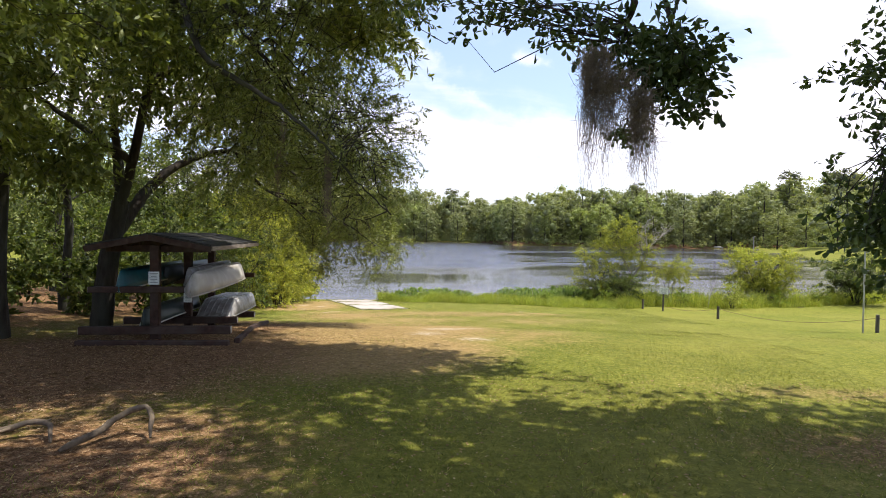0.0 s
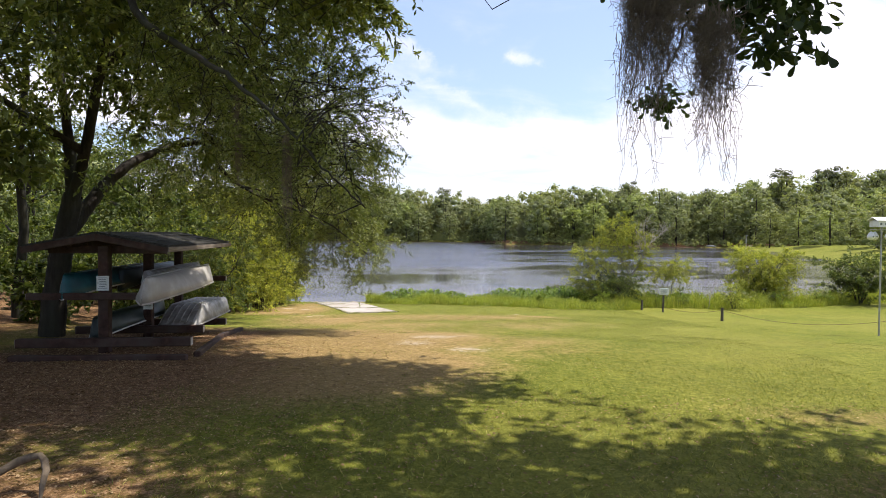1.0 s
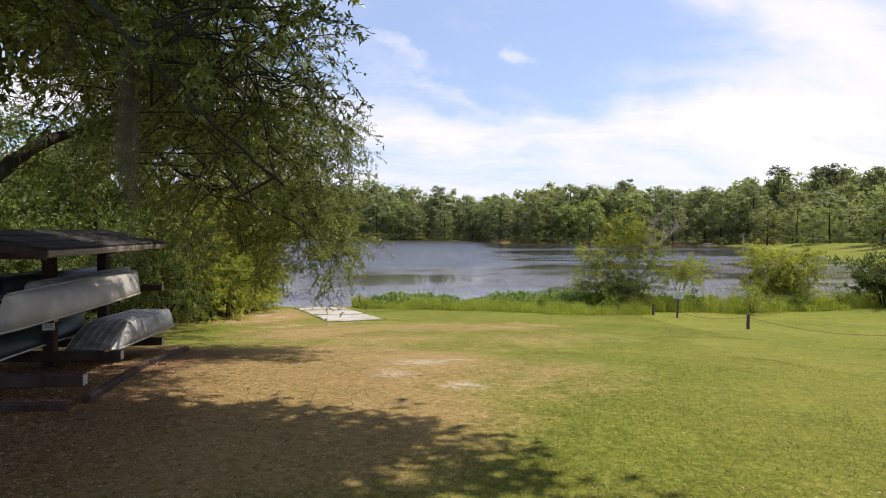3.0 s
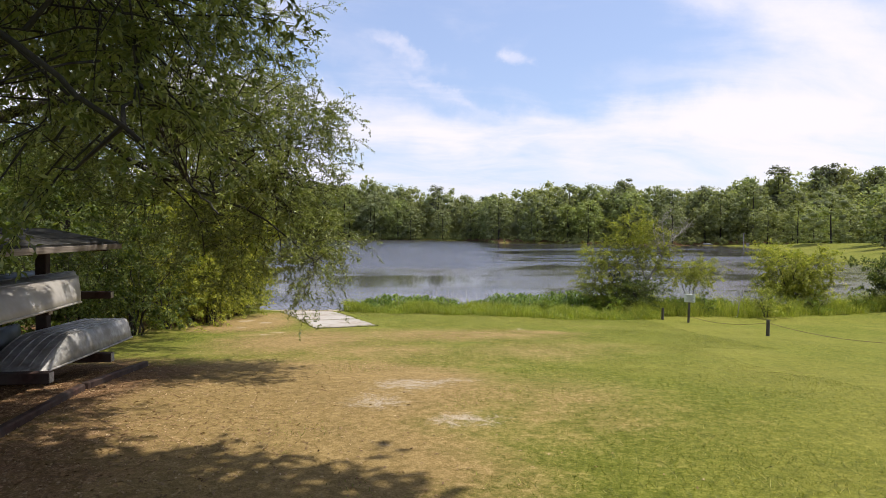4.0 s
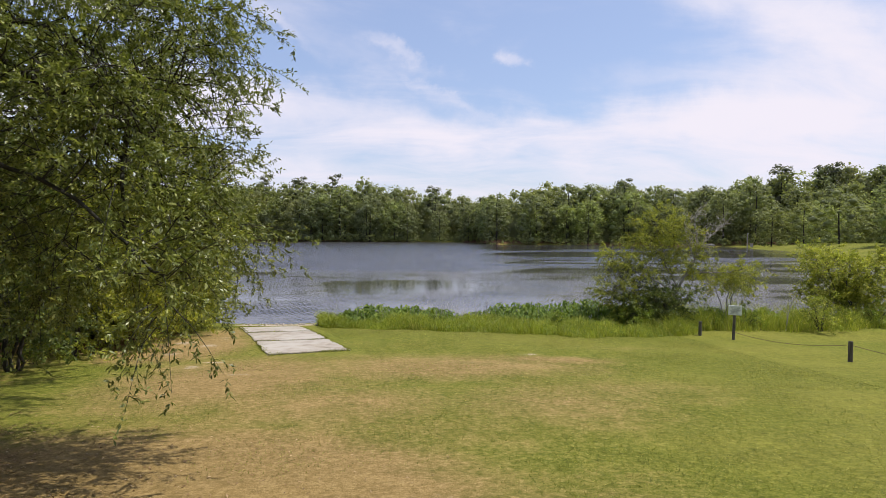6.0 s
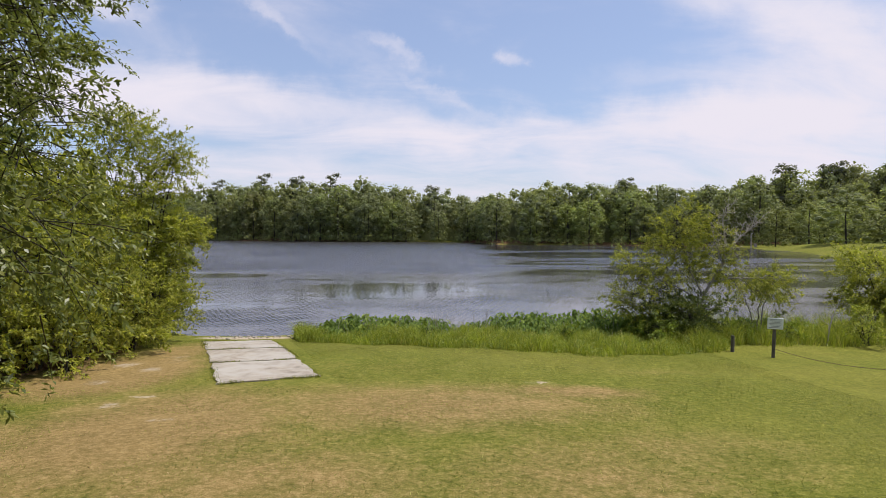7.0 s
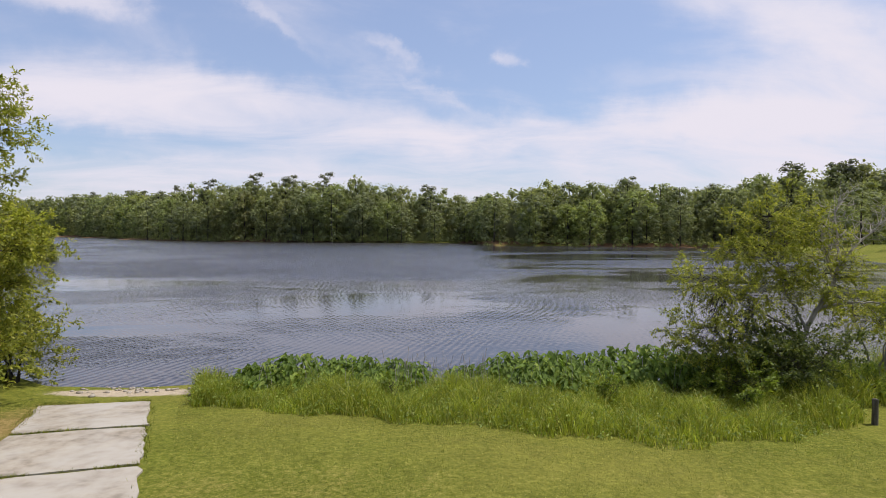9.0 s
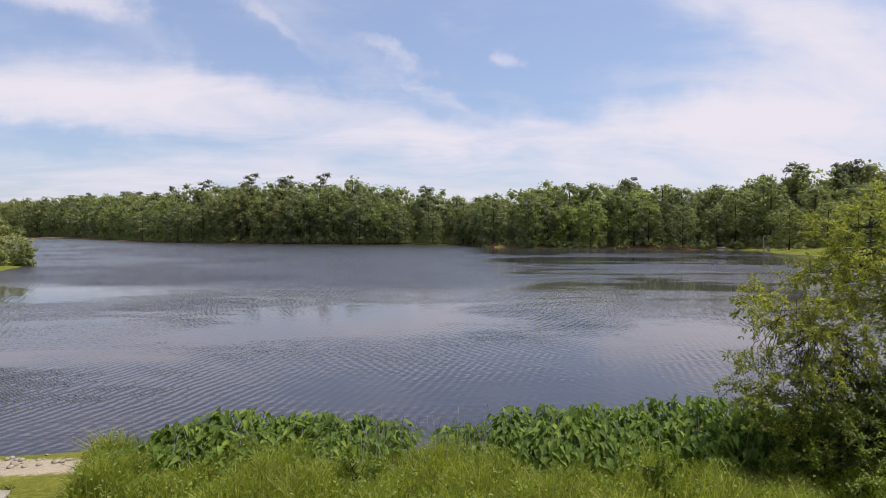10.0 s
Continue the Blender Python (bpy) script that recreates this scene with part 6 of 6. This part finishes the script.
build_log([(-5.4, 7.0, 0.04), (-4.8, 7.3, 0.1), (-4.3, 7.55, 0.16), (-4.0, 7.2, 0.04)], 0.045, 0.025, 62, (6, 9))

# ---- far woods round the lake ----


def far_crown(height, radius, rng, pine=False, quads=1500, leaf=1.0, lobes_n=64):
    """Leaf arrays of one far crown: rounded masses of leaves from near the ground to the top."""
    lobes = []
    if pine:
        for k in range(13):
            a, f = k * 2.4 + rng.uniform(-0.4, 0.4), 0.55 + 0.43 * k / 12 + rng.normal(0, 0.012)
            d = radius * rng.uniform(0.45, 0.95) * (1.5 - f)
            q = radius * rng.uniform(0.34, 0.52)
            lobes.append((d * math.cos(a), d * math.sin(a), height * f, q, q, q * 0.62))
    else:
        for k in range(lobes_n):
            t = 1 - 1.72 * (k + 0.5) / lobes_n
            a = k * 2.4 + rng.uniform(-0.5, 0.5)
            w = (1 - t * t) ** 0.5 if t > 0 else 1.0 + 0.25 * t
            q = radius * rng.uniform(0.13, 0.32)
            rr = radius * 0.80 * w * rng.uniform(0.62, 1.12)
            lobes.append((rr * math.cos(a), rr * math.sin(a), height * (0.52 + 0.40 * t) + rng.normal(0, 0.5), q, q, q * rng.uniform(0.8, 1.15)))
        for k in range(14 if lobes_n > 20 else 0):
            a = k * 2.4 + rng.uniform(-0.4, 0.4)
            q = radius * rng.uniform(0.13, 0.26)
            lobes.append((radius * 0.62 * math.cos(a), radius * 0.62 * math.sin(a), height * rng.uniform(0.04, 0.22), q, q, q * 1.1))
    lobes = np.array(lobes)
    share = lobes[:, 3] ** 2 / (lobes[:, 3] ** 2).sum()
    which = rng.choice(len(lobes), quads * 2, p=share)
    d = unit(rng.normal(0, 1, (quads * 2, 3)) + np.array([0, 0, 0.25]))
    at = lobes[which, :3] + d * lobes[which, 3:] * (0.66 + 0.48 * rng.uniform(0, 1, (quads * 2, 1)) ** 1.4)
    # leaves buried in a neighbouring mass cannot be seen
    near = (((at[:, None] - lobes[None, :, :3]) / lobes[None, :, 3:]) ** 2).sum(-1)
    near[np.arange(len(at)), which] = 9
    keep = np.flatnonzero(near.min(1) > 0.4)[:quads]
    at, d = at[keep], d[keep]
    face = unit(d * 0.5 + rng.normal(0, 0.55, at.shape) + np.array([0.1, -0.1, 0.5]))
    ahead = unit(np.cross(face, rng.normal(0, 1, at.shape)))
    side = np.cross(face, ahead) * leaf * rng.uniform(0.22, 0.45, (len(at), 1))
    ahead = ahead * leaf * rng.uniform(0.32, 0.7, (len(at), 1))
    v = np.stack([at - ahead, at + side, at + ahead * 0.9, at - side], 1).reshape(-1, 3)
    f = np.arange(len(v)).reshape(-1, 4)
    V = [v]; T = [np.concatenate([f[:, [0, 1, 2]], f[:, [0, 2, 3]]])]; n = len(v)
    for lobe in lobes[::2] if len(lobes) > 40 else lobes:
        lump = BALL * (1 + rng.normal(0, 0.1, (len(BALL), 1))) * lobe[3:] * 0.52 + lobe[:3]
        V.append(lump); T.append(BALL_F + n); n += len(lump)
    return np.concatenate(V), np.concatenate(T)


bm_ball = bmesh.new()
bmesh.ops.create_icosphere(bm_ball, subdivisions=1, radius=1.0)
BALL = np.array([v.co for v in bm_ball.verts])
BALL_F = np.array([[v.index for v in f.verts] for f in bm_ball.faces])
bm_ball.free()


def far_tree(name, height, radius, seed, pine=False, quads=1500, leaf=1.0):
    rng = np.random.default_rng(seed)
    root = thing(name, (0, 0, 0), "tall dark pine rising over the woods" if pine else "broad green hardwood tree on the far lake shore", "tree", "trees across the lake")
    line = smooth_line([(0, 0, -0.5), (0.3, 0, height * 0.5), (0, 0.3, height * 0.95)], 8)
    piece("trunk", tubes_mesh("trunk", [(line, np.linspace(0.36, 0.1, 8))], M_BARK, 6), root)
    v, f = far_crown(height, radius, rng, pine, quads, leaf)
    piece("crown", mesh_of("crown", v, f, M_PINELEAF if pine else M_HAZED_FARLEAF), root)
    return root


# the shore from the left distance round to the grass spit: x, y, height of its tallest trees
FAR_SHORE = [(-1250, 1250, 57), (-900, 1080, 55), (-620, 930, 55), (-440, 780, 52), (-360, 695, 48), (-260, 560, 41), (-200, 470, 35.5), (-150, 403, 34), (-110, 375, 37.5),
             (-70, 352, 35.3), (-40, 347, 36), (-10, 344, 32), (18, 340, 31), (33, 331, 22), (38, 300, 22), (36, 277, 25), (60, 268, 28.2), (80, 261, 28.0), (101, 252, 25.5),
             (118, 246, 24), (135, 242, 31), (150, 240, 31.5), (165, 236, 33), (185, 230, 32), (220, 214, 31), (260, 190, 28), (310, 160, 28), (350, 120, 28)]


def plant_far():
    rng = random.Random(77)
    nrng = np.random.default_rng(78)
    protos = [far_tree("far_tree", 26, 7.4 + 0.5 * k, 700 + k, False, 1600, 0.95) for k in range(6)]
    plain = [far_tree("far_tree", 26, 8.0 + 0.8 * k, 710 + k, False, 700, 1.5) for k in range(3)]
    pines = [far_tree("far_pine", 30, 4.2 + 0.5 * k, 720 + k, True, 800, 0.85) for k in range(3)]
    used = set()
    rear, brush = [], []

    def place(p, x, y, height):
        m = pose(x, y, ground_at(x, y) - 0.2, 0, 0, rng.uniform(0, 360))
        tall = 30.0 if p.name.startswith("far_pine") else 26.0
        s = height / tall
        wide = 1.12 * s ** 0.7 * rng.uniform(0.88, 1.12)
        if p.name not in used:
            used.add(p.name)
            p.matrix_basis = m
            p.scale = (wide, wide, s)
        else:
            copy_thing(p, m).scale = (wide, wide, s)

    def lay(store, x, y, height, radius, quads, leaf, lobes_n=8):
        v, f = far_crown(height, radius, nrng, False, quads, leaf, lobes_n)
        store.append((v + np.array([x, y, ground_at(x, y) - 0.2]), f))

    for (x0, y0, h0), (x1, y1, h1) in zip(FAR_SHORE[:-1], FAR_SHORE[1:]):
        d = math.hypot(x1 - x0, y1 - y0)
        n = max(1, round(d / (11.5 if y0 < 420 else 24.0)))
        for k in range(n):
            u = (k + rng.uniform(0.2, 0.8)) / n
            x, y, hs = x0 + (x1 - x0) * u, y0 + (y1 - y0) * u, h0 + (h1 - h0) * u
            glade = 105 < x < 109
            for row, back in enumerate((5, 17, 27) if 34 < x < 190 else (5, 17)):
                if glade and row == 0:
                    continue
                px, py = x + rng.uniform(-3.5, 3.5) + (back * 0.4 if x > 45 else 0), y + back + rng.uniform(-2, 2)
                high = hs * (rng.uniform(0.56, 0.86) if x < 118 else rng.uniform(0.7, 0.92), rng.uniform(0.9, 1.01), rng.uniform(0.88, 0.98))[row]
                place(rng.choice(plain if y > 440 or x > 190 else protos), px, py, high)
                if row == 1 and rng.random() < (0.7 if x > 118 else 0.6 if x > 50 else 0.3):
                    place(rng.choice(pines), px + rng.uniform(-4, 4), py + 3, hs * rng.uniform(0.95, 1.06))
            lay(rear, x + rng.uniform(-6, 6), y + 30, hs * rng.uniform(0.82, 0.95), 10, 330, 1.5, 16)
            for q in range(1 if glade else 4):
                lay(brush, x + rng.uniform(-6, 6), y + rng.uniform(-2.2, 0.8), rng.uniform(1.6, 6.0), rng.uniform(1.8, 3.6), 90, 0.6, 6)
    # brush on the point of the near bank
    for x, y, s in [(-58.5, 124.5, 0.6), (-61, 127, 0.75), (-64, 128, 1.0), (-66.5, 126, 1.2), (-70, 129, 1.3), (-75, 131, 1.4), (-81, 134, 1.45), (-60, 120, 0.7), (-65, 119, 0.9), (-90, 138, 1.5)]:
        lay(brush, x, y, 6.5 * s, 3.4 * s, 1100, 0.36, 26)
    for x, y in [(30, 354), (46, 356), (62, 350), (52, 336), (74, 342), (38, 345), (60, 325)]:
        place(rng.choice(protos), x, y, 20)
    for x, y in [(-70, 105), (-85, 115), (-55, 92), (-45, 80), (-38, 70), (-60, 80), (-100, 120), (-120, 130)]:
        place(rng.choice(plain), x, y, 14)
    # woods behind the grass spit
    for x, y in [(128, 228), (122, 200), (118, 178), (126, 160), (112, 150), (103, 132), (96, 116), (134, 210), (90, 100), (85, 84), (140, 222), (150, 215), (160, 205)]:
        place(rng.choice(protos), x, y, rng.uniform(13, 18))
    for x, y in [(165, 190), (158, 160), (150, 130), (140, 100), (125, 75), (105, 55), (85, 40), (180, 150), (160, 100), (70, 20), (85, 5), (60, -10)]:
        place(rng.choice(plain), x, y, rng.uniform(21, 26))
    # the closed depth of the woods behind the front trees
    px, py, ph = (np.array(c, float) for c in zip(*FAR_SHORE))
    along = np.concatenate([[0], np.cumsum(np.hypot(np.diff(px), np.diff(py)))])
    st = np.arange(0, along[-1], 4.0)
    bx, by, bh = (np.interp(st, along, c) for c in (px, py, ph))
    rows = []
    for up, back in ((0.0, 16), (0.25, 18), (0.5, 20), (0.66, 23), (0.74, 28), (0.7, 38)):
        nz = nrng.normal(0, 1.3, len(st))
        rows.append(np.stack([bx + (0.4 * back) * (bx > 45), by + back + nz, bh * up * (1 + 0.08 * nrng.normal(0, 1, len(st)))], -1))
    m = len(st)
    q = np.arange(m - 1)
    F = np.concatenate([np.stack([r * m + q, r * m + q + 1, (r + 1) * m + q + 1, (r + 1) * m + q], -1) for r in range(5)])
    rear.append((np.concatenate(rows), np.concatenate([F[:, [0, 1, 2]], F[:, [0, 2, 3]]])))
    for name, store, label, cat in (("far_woods", rear, "deep green woods behind the lake shore", "woods"), ("shore_brush", brush, "low green brush along the lake edge", "brush")):
        n, V, F = 0, [], []
        for v, f in store:
            V.append(v); F.append(f + n); n += len(v)
        tagged(piece(name, mesh_of(name, np.concatenate(V), np.concatenate(F), M_HAZED_FARLEAF)), label, cat, kind="stuff")


plant_far()


def build_utility_pole(x, y, h):
    root = thing("utility_pole", (x, y, ground_at(x, y)), "grey wooden utility pole with a small service box", "pole")
    piece("pole", tubes_mesh("pole", [([(0, 0, -0.3), (0.02, 0, h * 0.5), (0, 0, h)], [0.2, 0.18, 0.15])], M_DEAD, 8), root)
    part("lamp_head", box_bm((0.7, 0.3, 0.2), (0.25, 0, h - 0.1), 0.04), M_STEEL, root)
    part("meter_box", box_bm((0.9, 0.5, 1.3), (1.6, 0, 0.65), 0.05), M_DEAD, root, "pale grey service box")


build_utility_pole(118.0, 226.0, 5.0)
build_boat("jon_boat", (112.5, 246.5, 0.35), (115.8, 245.2, 0.35), 1.3, 0.7, M_ALU, "small pale jon boat pulled up on the far shore", square=True)

# ---- lawn blades and leaf litter ----


def build_lawn():
    rng = np.random.default_rng(81)
    parts = []
    for x0, x1, y0, y1, per in ((-6, 8, 4.5, 14, 900), (-6, 9, 14, 26, 700), (-8, 12, 26, 41, 850), (8, 15, 10, 30, 200)):
        n = int((x1 - x0) * (y1 - y0) * per)
        parts.append(np.stack([rng.uniform(x0, x1, n), rng.uniform(y0, y1, n)], -1))
    p = np.concatenate(parts)
    x, y = p.T
    patch = np.sin(1.3 * x + 0.5 * np.sin(2.1 * y)) * np.cos(1.1 * y + 0.7 * np.sin(1.7 * x))
    bare = bump_field(x, y, BARE + [(-6.5, 14, 3.5, 7, 0.9), (-4.5, 7, 2.2, 2.2, 0.7)])
    wet = np.interp(x, WEED_X, WEED_Y)
    # the ramp's slabs stay clear
    ry = (y - 31.5) / 10.5
    on_ramp = (ry > -0.05) & (ry < 1.1) & (x > -3.9 - 3.8 * ry) & (x < -1.0 - 3.8 * ry + 0.3)
    keep = (rng.uniform(0, 1, len(x)) > 0.25 - 0.3 * patch + 1.1 * bare + 0.75 * bump_field(x, y, DRY)) & (y < wet + 0.5) & ~on_ramp
    x, y = x[keep], y[keep]
    n = len(x)
    base = np.stack([x, y, ground_z(x, y) - 0.004], -1)
    h = rng.uniform(0.018, 0.05, n) * np.interp(y, [9, 15], [1.5, 1.0])
    a = rng.uniform(0, 6.283, n)
    w = rng.uniform(0.003, 0.006, n)
    side = np.stack([np.cos(a) * w, np.sin(a) * w, 0 * a], -1)
    tip = base + np.stack([rng.normal(0, 0.95, n) * h, rng.normal(0, 0.95, n) * h, h * 0.8], -1)
    v = np.stack([base - side, base + side, tip], 1).reshape(-1, 3)
    tagged(piece("lawn_grass", mesh_of("lawn_grass", v, np.arange(3 * n).reshape(n, 3), M_BLADE)), "short mown lawn grass", "grass", kind="stuff")


build_lawn()


def build_litter():
    rng = np.random.default_rng(91)
    n = 36000
    x, y = rng.normal(-5.3, 2.4, n), rng.normal(11.0, 4.4, n)
    m = 5000
    x, y = np.r_[x, rng.uniform(-7, 9, m)], np.r_[y, rng.uniform(3, 11, m)]
    at = np.stack([x, y, ground_z(x, y) + 0.008], -1)
    ahead = unit(np.stack([rng.normal(0, 1, len(x)), rng.normal(0, 1, len(x)), rng.normal(0, 0.12, len(x))], -1))
    v, f = leaf_arrays(at, ahead, rng, 0.046, 0.022, 0.25)
    tagged(piece("leaf_litter", mesh_of("leaf_litter", v, f, M_DRYLEAF)), "fallen dry brown oak leaves", "leaf litter", kind="stuff")


build_litter()
